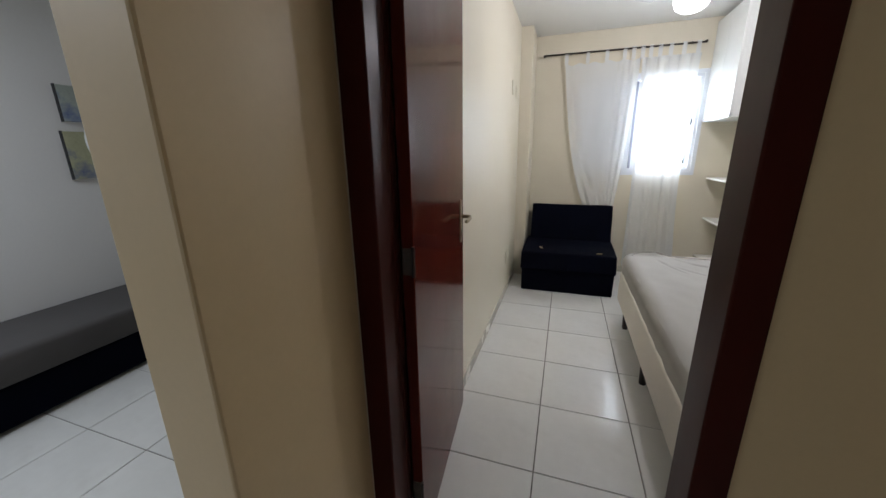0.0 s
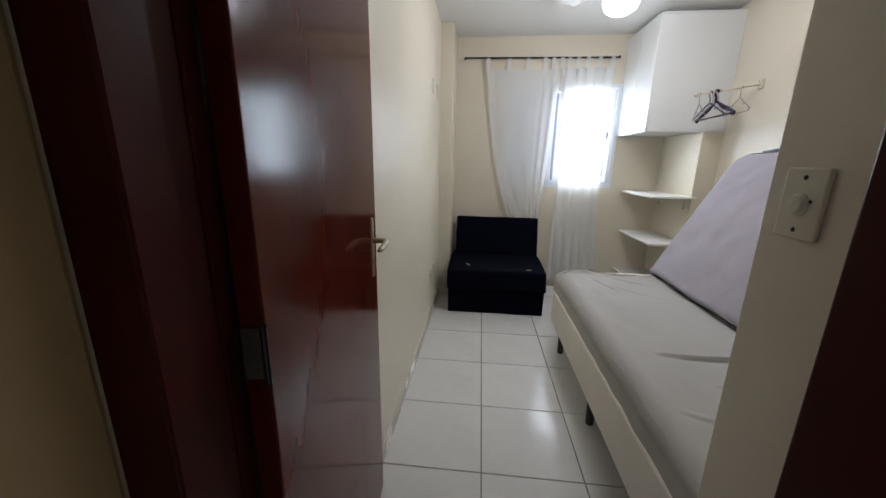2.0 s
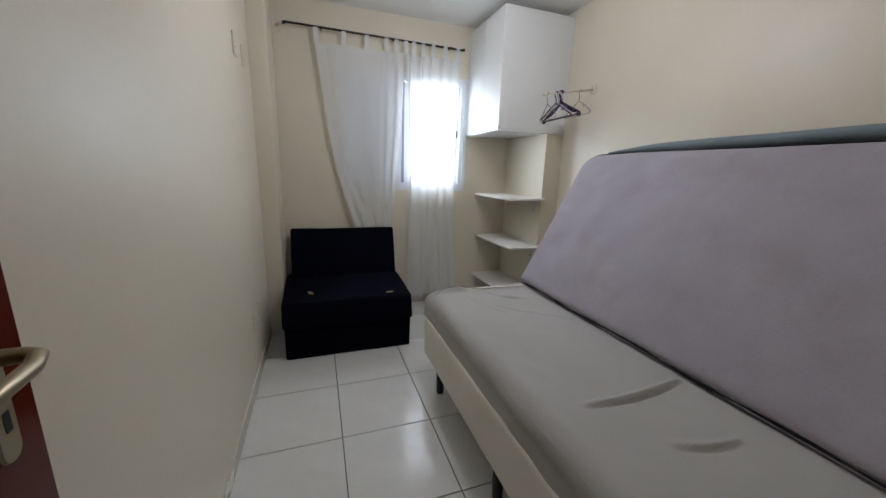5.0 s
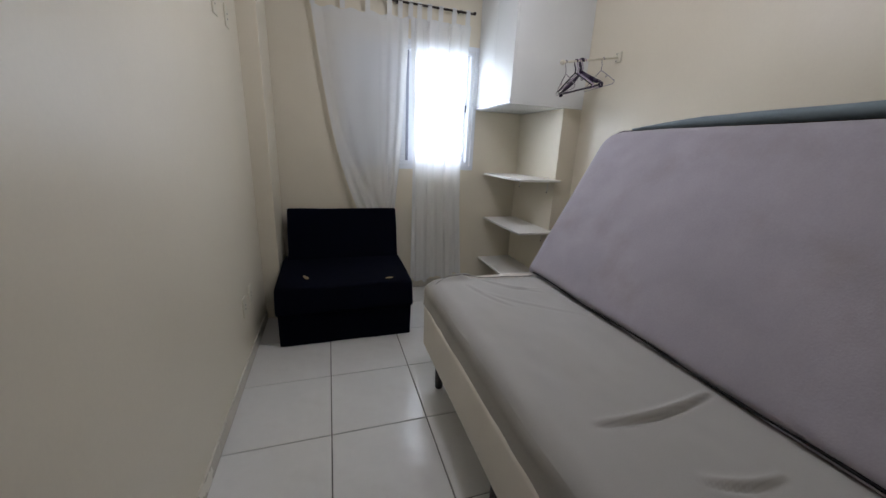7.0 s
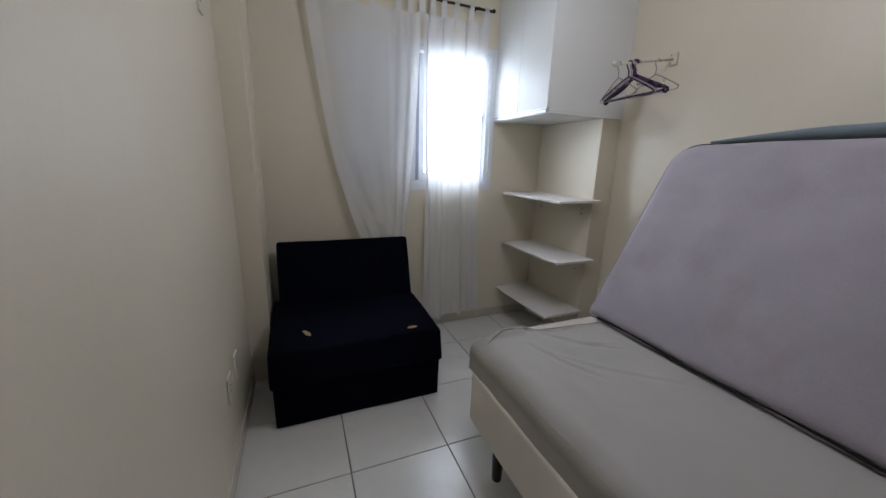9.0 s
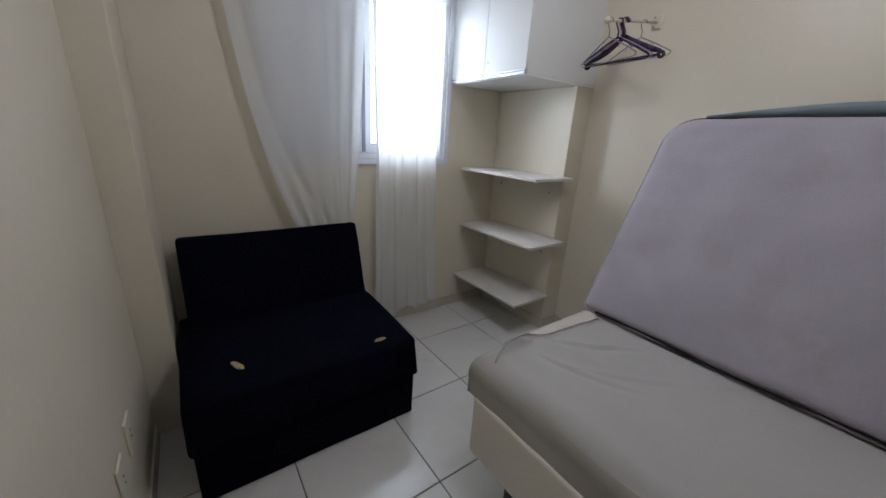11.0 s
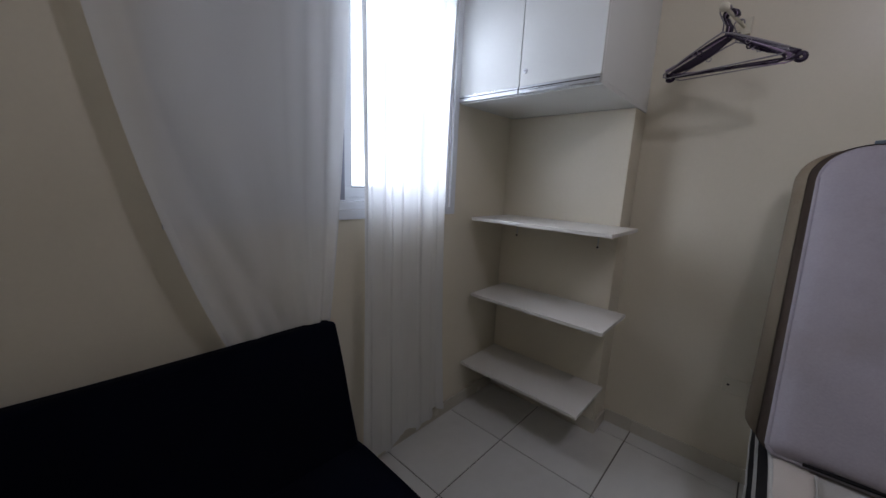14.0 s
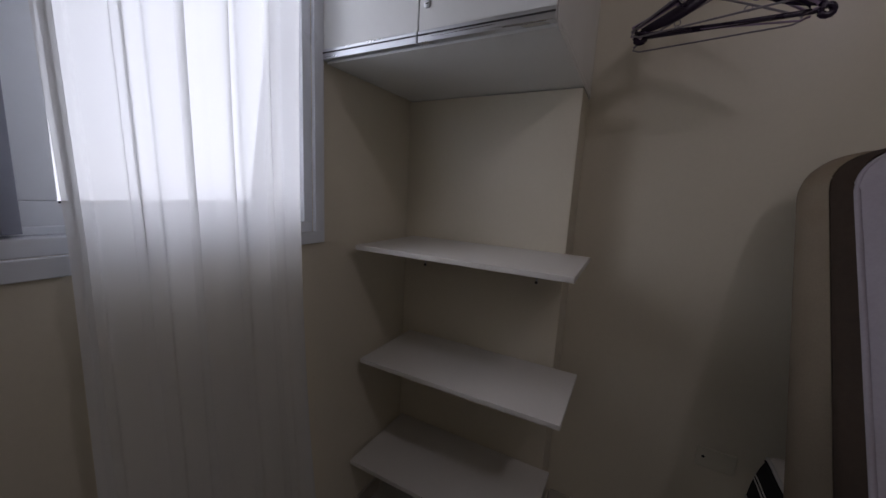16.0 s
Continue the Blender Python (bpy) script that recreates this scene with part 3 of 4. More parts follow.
def bare_line(x):
    """Where the pulled-back edge of the sheet runs on top of the mattress."""
    q = max(0.0, min(1.0, (x - 0.97) / 0.09))
    return 2.868 - 0.060 * math.sin(q * math.pi / 2) ** 1.4 - 0.026 * max(0.0, min(1.0, (x - 1.06) / 0.27)) + 0.007 * noise.noise(Vector((x * 11, 0.3, 7)))


def bare_corner():
    """The sheet is pulled back at the far edge and shows the mattress with its striped black border."""
    b = bpy.data.objects["bed"]
    o = -b.location
    X0, X1, TOP = 0.97, 1.970, 0.566

    def at(u, v):
        x = X0 + (X1 - X0) * u
        y0 = bare_line(x) - 0.004
        s = (2.868 - y0) * v
        return Vector((x, y0 + s, TOP + 0.004 * noise.noise(Vector((x * 14, s * 20, 2))) - 0.012 * max(0.0, v - 0.8) / 0.2 - 0.006 * max(0.0, 0.2 - v) / 0.2)) + o

    def border(u, v):
        x = X0 + 0.02 + (X1 - X0 - 0.02) * u
        z = 0.553 - 0.143 * v
        return Vector((x, 2.866 + 0.032 * v ** 0.7 + 0.004 * math.sin(v * math.pi) + 0.003 * noise.noise(Vector((x * 9, z * 8, 0))), z)) + o
    core = bpy.data.objects["mattress"]
    part("mattress_corner", sheet(50, 8, at), BARE, b, "bare cream mattress corner", smooth=True)
    part("border", sheet(50, 10, border), BLACKBAND, core, "black woven mattress border", smooth=True)
    for k in range(4):
        v = (0.40, 0.48, 0.93, 0.97)[k]
        part("stripe", tube([border(q / 24, v) + Vector((0, 0.0015, 0)) for q in range(25)], 0.0022, 6), PIPE, core, "thin whitish woven stripe", smooth=True)
    part("corner_piping", tube([border(k / 24, 0.0) + Vector((0, 0.002, 0.002)) for k in range(25)], 0.0055, 8), PIPE, core, "whitish edge piping", smooth=True)
    # black tube laid in as the shadow below the piping
    part("piping_shadow_line", tube([border(k / 24, 0.05) + Vector((0, 0.002, 0)) for k in range(25)], 0.003, 6), BLACKBAND, core, "black line drawn as the shadow under the piping", smooth=True)
    edge = [Vector((0.975 + 0.40 * k / 24, bare_line(0.975 + 0.40 * k / 24) + 0.002, TOP + 0.005)) + o for k in range(25)]
    part("turned_sheet", tube(edge, [0.0025 + 0.003 * abs(noise.noise(Vector((k * 0.4, 1, 1)))) for k in range(25)], 8), SHEET, b, "turned back sheet edge", smooth=True)


build_bed()
bare_corner()


# ---- mattress leaning on the bed ----


def build_leaning_mattress():
    m = thing("mattress", "faded lilac mattress leaning upright against the wall", "mattress", (1.40, 1.93, 0.572))
    lean = math.radians(28)
    H, Y0, Y1, D = 1.0, -0.94, 0.980, 0.27
    m.rotation_euler = (0, lean, 0)

    IN = 0.030                     # the front cover is smaller than the back all round the free end

    def face(u, v, Y1=Y1 - IN, H=H - 0.026):
        # rounded outline
        y = Y0 + (Y1 - Y0) * v
        z = H * u
        r = 0.11 if z > H / 2 else 0.022
        cy = min(max(y, Y0 + r), Y1 - r)
        cz = min(max(z, r), H - r)
        d = Vector((y - cy, z - cz))
        if d.length > 1e-6:
            k = max(abs(d.x), abs(d.y))
            d = d.normalized() * k
        y, z = cy + d.x, cz + d.y
        e = min(y - Y0, Y1 - y, z, H - z, r - d.length if d.length > 0 else 9)
        e = max(0, min(1, e / 0.05))
        bulge = 0.028 * math.sqrt(max(0, 1 - (1 - e) ** 2))
        q = 0.005 * noise.noise(Vector((y * 3, z * 4, 0))) + 0.0018 * noise.noise(Vector((y * 11, z * 12, 4)))
        return y, z, bulge + q * e

    def droop(y, z, x=0.0):
        """The front upper corner sags at the free end."""
        return -0.022 * max(0.0, (y - 0.55) / 0.44) ** 1.4 * max(0.0, z / H) ** 2 * max(0.0, 1 - x / 0.16)

    def flatten(p):
        """The foot is pressed flat on the bed, and the back keeps clear of the wall."""
        zw = -p.x * math.sin(lean) + p.z * math.cos(lean)
        if zw < -0.006:
            p = p + Vector((0, 0, (-0.006 - zw) / math.cos(lean)))
        xw = p.x * math.cos(lean) + p.z * math.sin(lean)
        if xw > 0.675:
            p.x -= (xw - 0.675) / math.cos(lean)
        return p

    part("cover", sheet(64, 110, lambda u, v: (lambda a: Vector((-a[2], a[0], a[1] + droop(a[0], a[1]))))(face(u, v))), LILAC, m, "faded lilac quilted front cover", smooth=True)
    part("back_cover", sheet(20, 40, lambda u, v: (lambda a: flatten(Vector((D - 0.09 * a[1] / H + 0.4 * a[2], a[0], a[1]))))(face(u, v, Y1, H))), TAN, m, "beige back cover", smooth=True)

    def inset(x):
        return IN * max(0.0, 1 - x / 0.13) ** 1.5

    def rim(n=120):
        pts, r, q = [], 0.11, 0.022
        corners = ((Y1 - r, H - r, 0, r), (Y0 + r, H - r, 90, r), (Y0 + q, q, 180, q), (Y1 - q, q, 270, q))
        for cy, cz, a0, r in corners:
            for k in range(9):
                a = radians(a0 + k * 90 / 8)
                pts.append((cy + r * math.cos(a), cz + r * math.sin(a)))
        return pts
    R = rim()

    def band(name, x0, x1, out0, out1, mat, label=""):
        bm = bmesh.new()
        rows = []
        for j in range(7):
            t = j / 6
            x = x0 + (x1 - x0) * t
            g = out0 + (out1 - out0) * math.sin(t * math.pi)
            rows.append([bm.verts.new(flatten(Vector((x - 0.09 * z / H * x / D, y + g * (1 if y > 0 else -1) * (abs(y) > abs(Y0) - 0.2) - (inset(x) if y > 0.6 else 0), z + 0.4 * g * (1 if z > H - 0.2 else 0) - (0.5 * inset(x) if z > H - 0.2 else 0) + droop(y, z, x))))) for y, z in R])
        n = len(R)
        for a, c in zip(rows, rows[1:]):
            for k in range(n):
                bm.faces.new((a[k], a[(k + 1) % n], c[(k + 1) % n], c[k]))
        part(name, bm, mat, m, label, smooth=True)
    # set-back band: its brown also holds the shade of the recess
    band("brown_band", 0.0, 0.075, 0.001, 0.002, BROWN, "worn brown side band, recess shade in its colour")
    band("side_panel", 0.075, D, 0.002, 0.022, TAN, "soiled beige side panel")
    ring = [Vector((0.0, y - (IN if y > 0.6 else 0), z - (0.026 if z > H - 0.2 else 0) + droop(y, z))) for y, z in R]
    part("piping", tube(ring, 0.006, 6, closed=True), LILAC, m, "lilac edge piping", smooth=True)
    # edging that stands above the top
    top = [Vector((0.045 + 0.01 * math.sin(k / 3), 0.84 - k * 0.085, H + 0.000 + 0.026 * min(1, k / 4) + 0.006 + 0.002 * math.sin(k))) for k in range(21)]
    part("top_edging", tube(top, [0.004 + 0.020 * min(1, k / 5) for k in range(21)], 10, flat=1.8), BLUEGREY, m, "grey blue top edging", smooth=True)
    low = [Vector((-0.016 + 0.003 * math.sin(k * 1.7), 0.88 - k * 0.092, 0.003 + 0.004 * math.sin(k * 0.9))) for k in range(20)]
    part("lower_piping", tube(low, [0.0045 + 0.0015 * math.sin(k * 2.1) for k in range(20)], 8), BLACKBAND, m, "dark frayed piping at the foot", smooth=True)


build_leaning_mattress()


# ---- wall cabinet and shelves ----


def build_cabinet():
    c = thing("wall_cabinet", "glossy white wall cabinet with two doors", "cabinet", (1.70, 3.80, 1.63))
    o = -c.location
    X0, Y0, Y1, Z0, Z1 = 1.488, 3.478, 4.120, 1.617, 2.50

    def p(name, lo, hi, mat=WHITE, bev=0.001, label="", parent=c):
        return part(name, box(Vector(lo) + o, Vector(hi) + o, bev), mat, parent, label)
    p("bottom", (X0, Y0, Z0), (XR - 0.001, Y1, Z0 + 0.016))
    p("top", (X0, Y0, Z1 - 0.016), (XR - 0.001, Y1, Z1))
    p("side_panel", (X0, Y0, Z0 + 0.0165), (XR - 0.001, Y0 + 0.016, Z1 - 0.0165))
    p("side_panel", (X0, Y1 - 0.016, Z0 + 0.0165), (XR - 0.001, Y1, Z1 - 0.0165))
    p("back_panel", (XR - 0.009, Y0 + 0.017, Z0 + 0.017), (XR - 0.0015, Y1 - 0.017, Z1 - 0.017))
    for a, b in ((Y0 + 0.001, 3.8005), (3.8045, Y1 - 0.001)):
        d = p("door", (X0 - 0.018, a, Z0 + 0.032), (X0 - 0.0005, b, Z1 - 0.002), label="glossy white cabinet door")
        p("pull_profile", (X0 - 0.022, a, Z0 + 0.004), (X0 - 0.002, b, Z0 + 0.031), ALU, 0.002, "brushed aluminium pull profile", d)
        p("pull_groove", (X0 - 0.0232, a + 0.001, Z0 + 0.019), (X0 - 0.0218, b - 0.001, Z0 + 0.0225), GASKET, 0, "", d)
        if a < 3.7:
            k = part("lock", lathe([(0.001, 0.002), (0.006, 0.002), (0.009, 0.001), (0.009, -0.004)], 16), ALU, d, "round chrome cabinet lock")
            k.matrix_basis = pose(X0 - 0.020 + o.x, 3.778 + o.y, 1.704 + o.z, 0, -90, 0)
            kk = part("keyway", box((-0.0012, -0.004, 0.002), (0.0012, 0.004, 0.0026)), HOLE, k)


build_cabinet()


def build_shelf(x0, y0, y1, ztop, label):
    s = thing("wall_shelf", label, "shelf", ((x0 + XP) / 2, (y0 + y1) / 2, ztop - 0.016), "shelves under the cabinet")
    o = -s.location
    part("board", box(Vector((x0, y0, ztop - 0.016)) + o, Vector((XP - 0.001, y1, ztop)) + o, 0.0012), SHELFW, s, "white melamine board")
    for y in (y0 + 0.165, y1 - 0.065):
        bm = tube([Vector((XP - 0.004, y, ztop - 0.118)) + o, Vector((XP - 0.003, y, ztop - 0.019)) + o, Vector((XP - 0.16, y, ztop - 0.019)) + o], 0.0028, 6)
        br = part("bracket", bm, ALU, s, "small metal angle bracket")
        bm = lathe([(0.001, 0.003), (0.0045, 0.0025), (0.0055, -0.001)], 10)
        part("screw", bm, DARKMETAL, br, "dark bracket screw").matrix_basis = Matrix.Translation(Vector((XP - 0.008, y, ztop - 0.112)) + o) @ pose(0, 0, 0, 0, -90, 0)
    return s


build_shelf(1.575, 3.402, 4.085, 1.088, "empty white shelf below the wall cabinet")
build_shelf(1.605, 3.400, 4.085, 0.678, "empty white shelf in the middle of three")
build_shelf(1.590, 3.455, 4.115, 0.271, "empty white shelf close to the floor")


# ---- hanger rail and hangers ----


def build_rail():
    r = thing("hanger_rail", "short pale wall rod for clothes hangers", "hanger rail", (XR, 3.168, 1.915))
    part("rod", tube([(0, 0, 0), (-0.41, 0.020, -0.066)], 0.006, 10), PLASTIC, r, smooth=True)
    part("mount", box((-0.014, -0.024, -0.032), (-0.0005, 0.024, 0.032), 0.004), PLASTIC, r, "pale plastic wall mount")
    for z in (-0.022, 0.022):
        part("screw", lathe([(0.0005, 0.002), (0.003, 0.0015), (0.004, -0.002)], 10), DARKMETAL, r).matrix_basis = pose(-0.0145, 0.012, z, 0, -90, 0)
    part("knob", lathe([(0.001, -0.016), (0.011, -0.013), (0.015, 0), (0.011, 0.013), (0.001, 0.016)], 14), PLASTIC, r, "round pale end knob", smooth=True).matrix_basis = pose(-0.415, 0.0205, -0.067, 0, 90, 0)


build_rail()


def rod_at(x):
    k = (XR - x) / 0.41
    return x, 3.168 + 0.020 * k, 1.915 - 0.066 * k + 0.008


def build_hanger(x, mat, wide, turn, lean, thick, label, broad=False, side=0.0, roll=0):
    h = thing("clothes_hanger", label, "clothes hanger", rod_at(x), "hangers on the wall rod")
    neck = 0.078
    h.rotation_euler = (radians(roll), radians(lean), radians(turn))
    W = wide / 2
    hook = [Vector((0, 0.016 * math.sin(a), 0.016 * math.cos(a) - 0.014)) for a in [radians(q) for q in range(-100, 126, 25)]]
    hook += [Vector((0, 0.006, -0.038)), Vector((0, 0, -0.05)), Vector((0, 0, -neck))]
    part("hook", tube(hook, thick * (0.7 if broad else 0.85), 8), mat, h, smooth=True)
    n = 14

    def drop(q):
        q = abs(q)
        return -neck - 0.092 * q ** 1.1 - (0.014 * math.sin(q * math.pi) if broad else 0)
    arm = [Vector((0, side - W + 2 * W * k / n, drop(2 * k / n - 1))) for k in range(n + 1)]
    wave = [thick * (0.55 + 0.75 * abs(math.sin((2 * k / n - 1) * math.pi)) + 0.35 * (k == n // 2)) if broad else thick for k in range(n + 1)]
    part("shoulder", tube(arm, wave, 8, flat=0.45 if broad else 1.0), mat, h, smooth=True)
    y = W - 0.004
    ends = [Vector((0, side - y, -0.170)), Vector((0, side - y - 0.004, -0.178)), Vector((0, side - y + 0.014, -0.185)), Vector((0, side + y - 0.014, -0.185)), Vector((0, side + y + 0.004, -0.178)), Vector((0, side + y, -0.170))]
    part("bar", tube(ends, thick * (0.5 if broad else 0.8), 8), mat, h, smooth=True)
    if broad:
        for sgn in (-1, 1):
            c = Vector((0, side + sgn * (W + 0.002), -0.186))
            part("end_hook", tube([c + Vector((0, 0.011 * math.cos(a), 0.011 * math.sin(a))) for a in [k * math.tau / 12 for k in range(12)]], 0.0075, 8, closed=True), mat, h, "thick round end hook", smooth=True)
    else:
        for sgn in (-1, 1):
            c = Vector((0, side + sgn * W * 0.42, drop(0.42) - 0.010))
            part("strap_loop", tube([c + Vector((0, 0.008 * math.cos(a), 0.008 * math.sin(a))) for a in [k * math.tau / 10 for k in range(10)]], thick * 0.55, 6, closed=True), mat, h, smooth=True)


build_hanger(1.805, PURPLE, 0.35, 5, 2, 0.0125, "dark purple broad plastic clothes hanger with round end hooks", True, -0.012, -3)
build_hanger(1.785, LAVENDER, 0.352, -3, -2, 0.0032, "lavender plastic clothes hanger on the rod")
build_hanger(1.825, LAVENDER, 0.36, 9, 3, 0.0030, "lavender plastic clothes hanger behind the dark one")
build_hanger(1.765, PURPLE, 0.33, 2, -3, 0.0045, "thin dark purple clothes hanger")
build_hanger(1.965, WIRE, 0.37, -10, 4, 0.0029, "thin grey wire clothes hanger near the wall")
build_hanger(1.695, WIRE, 0.36, -17, -4, 0.0028, "thin grey wire clothes hanger at the knob")


# ---- ceiling fan lamp ----


def build_fan():
    f = thing("ceiling_fan", "white ceiling fan with a lit glass bowl", "ceiling fan", (LAMP[0], LAMP[1], CZ))
    part("canopy", lathe([(0.001, 0.0), (0.055, -0.001), (0.055, -0.03), (0.016, -0.045), (0.016, -0.075), (0.08, -0.09), (0.095, -0.12), (0.085, -0.155), (0.001, -0.155)], 28), WHITE, f, "white round motor housing", smooth=True)
    bowl = part("lamp_bowl", lathe([(0.001, -0.37), (0.05, -0.362), (0.085, -0.34), (0.10, -0.30), (0.095, -0.25), (0.07, -0.215), (0.06, -0.156), (0.001, -0.156)], 28), LAMPGLOW, f, "lit frosted glass bowl", smooth=True)
    bowl.visible_shadow = False
    for k in range(3):
        bm = box((0.08, -0.055, -0.125), (0.52, 0.055, -0.119), 0.002)
        for v in bm.verts:
            v.co.y *= 0.75 + 0.5 * (v.co.x - 0.08) / 0.44
            v.co.z += v.co.y * 0.14
        part("blade", bm, WHITE, f, "white fan blade").matrix_basis = pose(0, 0, 0, 0, 0, 114 + 120 * k)


build_fan()


# ---- switch and sockets ----


def plate(name, label, m, w, h, holes, knob=0.0, category="socket"):
    """A wall plate that lies in x and y, with its face along +z."""
    s = thing(name, label, category)
    s.matrix_world = m
    part("cover_plate", box((-w / 2, -h / 2, 0), (w / 2, h / 2, 0.008), 0.003), PLASTIC, s, "ivory plastic cover plate")
    if knob:
        part("button", lathe([(0.001, 0.019), (knob * 0.8, 0.018), (knob, 0.012), (knob, 0.008)], 18), PLASTIC, s, "round ivory push button")
    for x, y, r in holes:
        part("screw_hole", lathe([(0.0005, 0.0086), (r, 0.0086), (r, 0.0079)], 10), HOLE, s).location = (x, y, 0)
    return s


plate("light_switch", "ivory light switch plate on the wall return", pose(XS - 0.0005, 0.862, 1.29, 90, 0, -90), 0.078, 0.115, [(0, 0.042, 0.004), (0, -0.042, 0.004), (0.018, 0.005, 0.003)], 0.017, "light switch")
plate("wall_socket", "ivory socket plate high on the cream wall", pose(XL + 0.0005, 3.22, 1.92, 90, 0, 90), 0.075, 0.115, [(0, 0.012, 0.004), (0, -0.012, 0.004)])
plate("wall_socket", "small ivory socket plate above the sofa chair", pose(XL + 0.0005, 3.45, 1.92, 90, 0, 90), 0.07, 0.11, [(0, 0.012, 0.004), (0, -0.012, 0.004)])
plate("wall_socket", "ivory socket plate low on the cream wall", pose(XL + 0.0005, 3.28, 0.385, 90, 0, 90), 0.075, 0.115, [(0, 0.012, 0.004), (0, -0.012, 0.004)])

plate("wall_socket", "ivory socket plate low on the wall near the sofa chair", pose(XL + 0.0005, 3.11, 0.375, 90, 0, 90), 0.075, 0.115, [(0, 0.012, 0.004), (0, -0.012, 0.004)])
plate("wall_socket", "small pale socket plate low behind the leaning mattress", pose(XR - 0.0005, 2.955, 0.43, 90, 0, -90), 0.11, 0.07, [(-0.035, 0.004, 0.005)])

# ---- living room beyond the passage ----


def build_living():
    s = thing("sofa", "low dark sofa with a grey seat along the white wall", "sofa", (-2.70, 0.6, 0))
    o = -s.location
    part("base", box(Vector((-2.98, -0.9, 0.02)) + o, Vector((-2.42, 2.2, 0.25)) + o, 0.02, 3), NAVY, s, "black sofa base")
    part("seat", box(Vector((-2.98, -0.92, 0.25)) + o, Vector((-2.40, 2.22, 0.43)) + o, 0.03, 3), GREYSEAT, s, "flat grey seat cushion", smooth=True)
    for z0, z1, lab, k in ((1.62, 1.85, "small canvas with pale abstract washes", 0), (1.24, 1.555, "small blue and yellow abstract canvas", 1)):
        c = thing("canvas_painting", lab, "picture", (-3.0, 1.515, z0), "canvases on the white wall")
        m = material("canvas_paint", ((0.36, 0.40, 0.36), (0.40, 0.40, 0.26))[k], 0.7, var=0.2, scale=6, stain=(0.02, 0.06, 0.28), stain_scale=4.5, stain_amount=0.95)
        part("canvas", box((0.001, -0.175 - 0.03 * k, 0), (0.028, 0.17, z1 - z0), 0.002), m, c)
        part("canvas_edge", box((0.0005, -0.181 - 0.03 * k, -0.004), (0.026, -0.1752 - 0.03 * k, z1 - z0 + 0.004), 0.001), GASKET, c, "dark side edge")
    mi = thing("round_mirror", "round wall mirror overlapping the canvases", "mirror", (-3.0, 1.64, 1.49))
    part("glass", lathe([(0.001, 0.0), (0.212, 0.0), (0.212, 0.006), (0.001, 0.006)], 40), MIRROR, mi).matrix_basis = pose(0.03, 0, 0, 0, 90, 0)
    part("rim", tube([(0.034, 0.215 * math.cos(a), 0.215 * math.sin(a)) for a in [k * math.tau / 40 for k in range(40)]], 0.008, 8, closed=True), WHITE, mi, "thin pale rim", smooth=True)
    part("back_plate", lathe([(0.001, 0.0), (0.15, 0.0), (0.15, 0.028), (0.001, 0.028)], 24), WHITE, mi).matrix_basis = pose(0.001, 0, 0, 0, 90, 0)


build_living()


# ---- outside ----
GROUND = material("far_ground", (0.12, 0.12, 0.10), 0.9, var=0.3, scale=0.05)
ROOF = material("clay_roof", (0.32, 0.16, 0.10), 0.8, var=0.2, scale=0.5)
HOUSEWALL = material("pale_house_wall", (0.55, 0.53, 0.48), 0.8, var=0.08, scale=0.4)
structure("ground", (-200, 4.6, -7.2), (200, 400, -7.0), GROUND, "open ground far below the window")
for hx, hy, hw, hh in ((-4, 30, 9, 4.5), (8, 34, 8, 5.5), (1, 48, 10, 6), (20, 42, 9, 4.5), (-16, 40, 9, 5)):
    house = thing("house", "pale plastered house with a clay roof beyond the window", "house", (hx, hy, -7.0), "far houses")
    part("wall", box((-hw / 2, -3, 0), (hw / 2, 3, hh)), HOUSEWALL, house)
    part("roof", sweep_profile([(-3.5, hh), (3.5, hh), (0, hh + 1.6)], [-hw / 2 - 0.4, hw / 2 + 0.4]), ROOF, house)
    for wx in (-hw / 4, hw / 4):
        part("window", box((wx - 0.6, -3.05, hh - 2.2), (wx + 0.6, -3.0, hh - 1.0)), GASKET, house)


# ---- tiles: skirting and floor, last ----
FLOOR = bpy.data.objects["floor"]
G0X, G0Y, P = 0.18, 2.885, 0.45
GAP = 0.0022


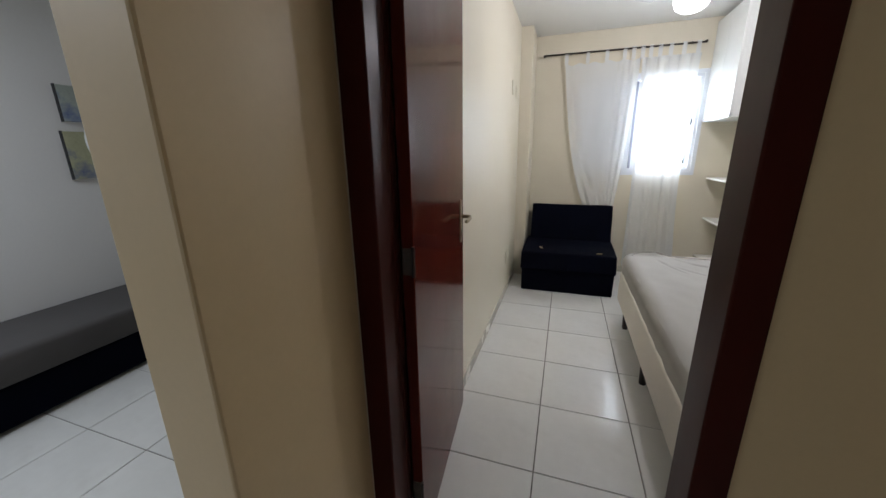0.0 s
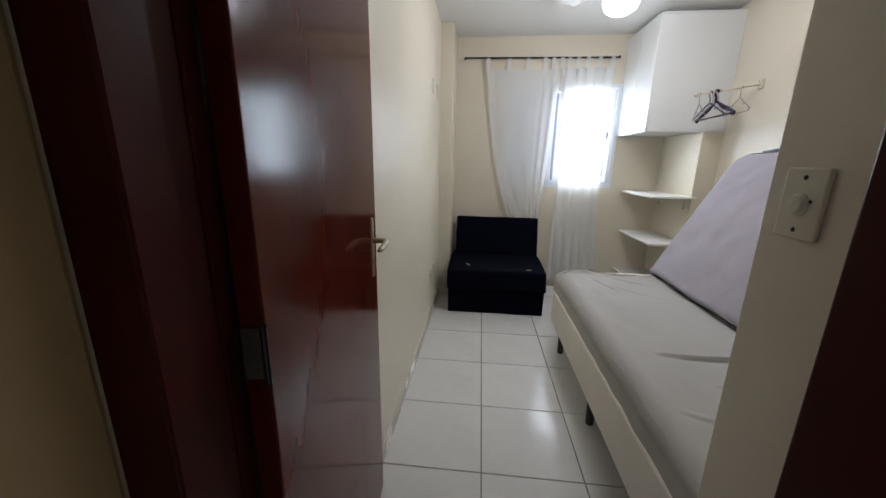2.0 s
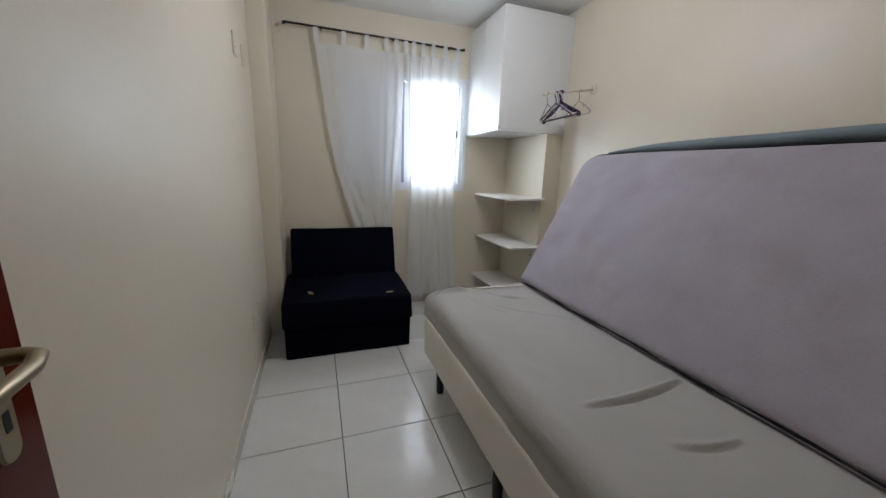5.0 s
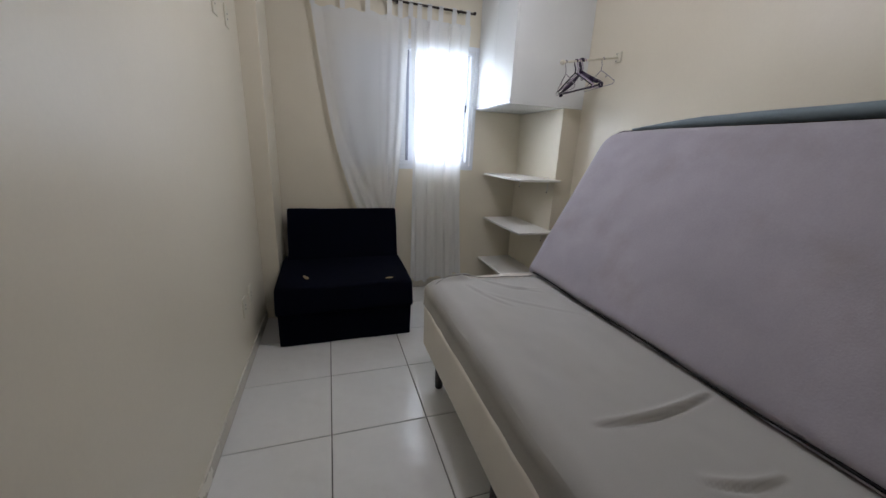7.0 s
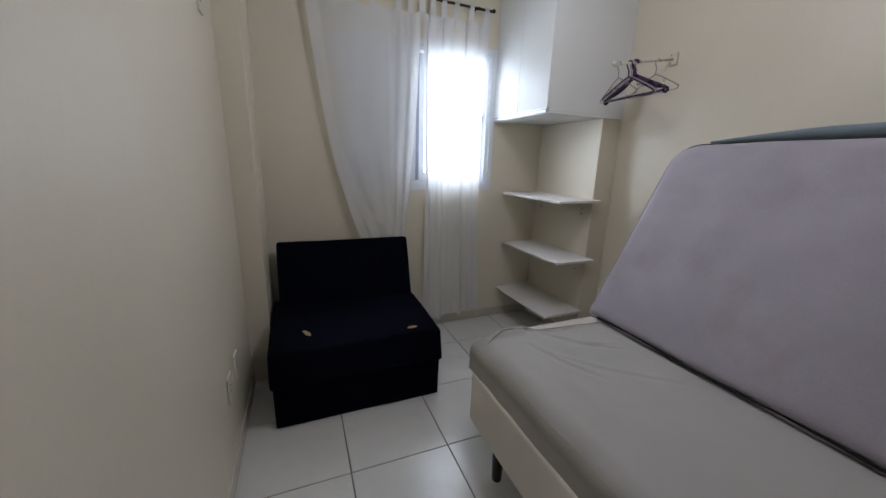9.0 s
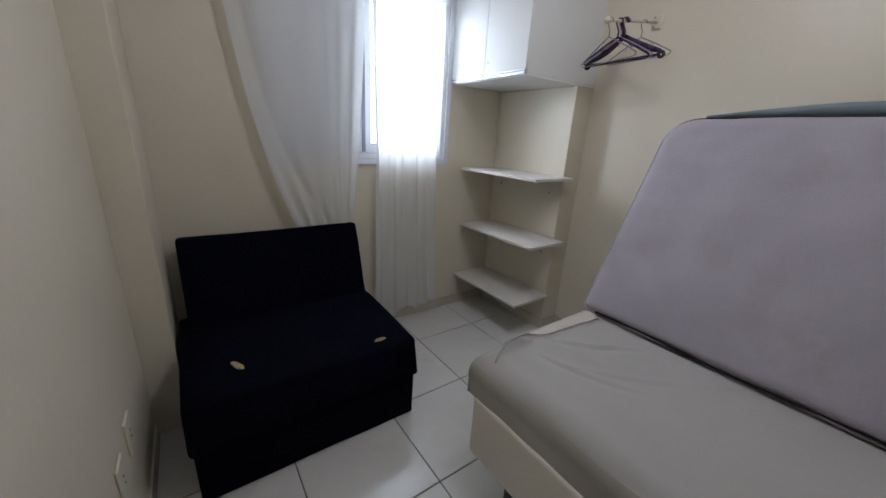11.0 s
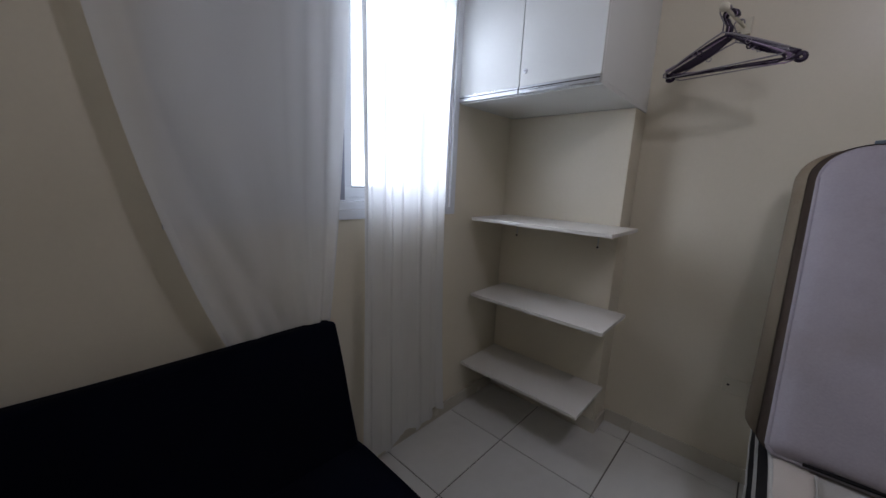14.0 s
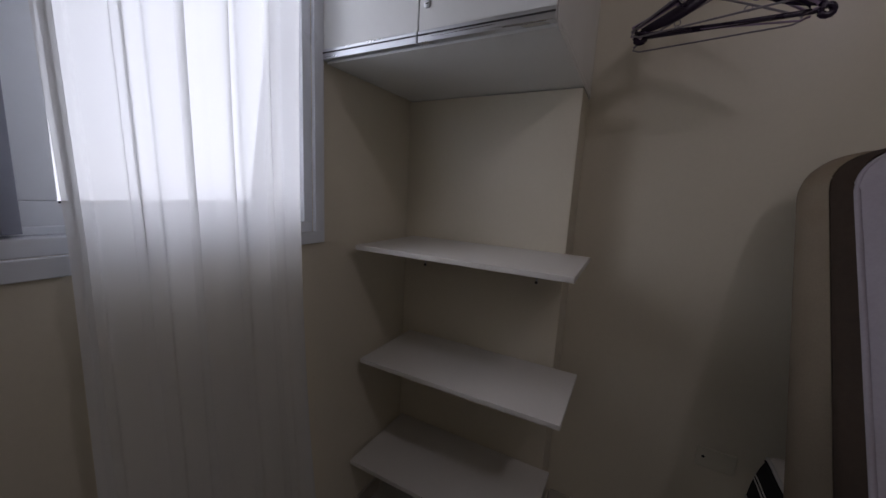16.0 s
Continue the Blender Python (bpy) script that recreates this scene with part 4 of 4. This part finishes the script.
def skirting():
    bank = thing("baseboard", "pale tile skirting along the bedroom walls", "baseboard")
    bank["kind"] = "structure"
    H = 0.07

    def run(axis, fixed, a0, a1, off):
        a = a0
        while a < a1 - 0.01:
            b = min(a1, (math.floor((a - (G0X if axis == "x" else G0Y)) / P + 1e-4) + 1) * P + (G0X if axis == "x" else G0Y))
            if axis == "x":
                lo, hi = (a + 0.001, min(fixed, fixed + off), 0.0005), (b - 0.001, max(fixed, fixed + off), H)
            else:
                lo, hi = (min(fixed, fixed + off), a + 0.001, 0.0005), (max(fixed, fixed + off), b - 0.001, H)
            part("skirting_tile", box(lo, hi), SKIRT, bank)
            a = b
    run("y", XL, 0.67, 3.71, 0.008)
    run("x", YB, -0.15, XP - 0.01, -0.008)
    run("y", XP, 3.468, YB - 0.009, -0.008)
    run("x", 3.475, XP - 0.008, XR - 0.009, -0.008)
    run("y", XR, YN + 0.01, 3.466, -0.008)


skirting()

tile_meshes = {}
for i in range(-7, 5):
    for j in range(-11, 3):
        x0, y0 = G0X + i * P, G0Y + j * P
        x1, y1 = min(x0 + P, XR + 0.02), min(y0 + P, YB + 0.02)
        x0c, y0c = max(x0, -3.0), max(y0, -1.6)
        if x1 - x0c < 0.02 or y1 - y0c < 0.02:
            continue
        w, d = round(x1 - x0c - 2 * GAP, 4), round(y1 - y0c - 2 * GAP, 4)
        key = (w, d)
        if key not in tile_meshes:
            bm = bmesh.new()
            top = [bm.verts.new(p) for p in ((0.0012, 0.0012, 0), (w - 0.0012, 0.0012, 0), (w - 0.0012, d - 0.0012, 0), (0.0012, d - 0.0012, 0))]
            low = [bm.verts.new(p) for p in ((0, 0, -0.0035), (w, 0, -0.0035), (w, d, -0.0035), (0, d, -0.0035))]
            bm.faces.new(top)
            for k in range(4):
                bm.faces.new((low[k], low[(k + 1) % 4], top[(k + 1) % 4], top[k]))
            bmesh.ops.recalc_face_normals(bm, faces=bm.faces)
            me = bpy.data.meshes.new("tile")
            bm.to_mesh(me)
            bm.free()
            me.materials.append(TILE)
            tile_meshes[key] = me
        t = new("tile", tile_meshes[key])
        t.location = (x0c + GAP, y0c + GAP, 0.0)
        t.parent = FLOOR
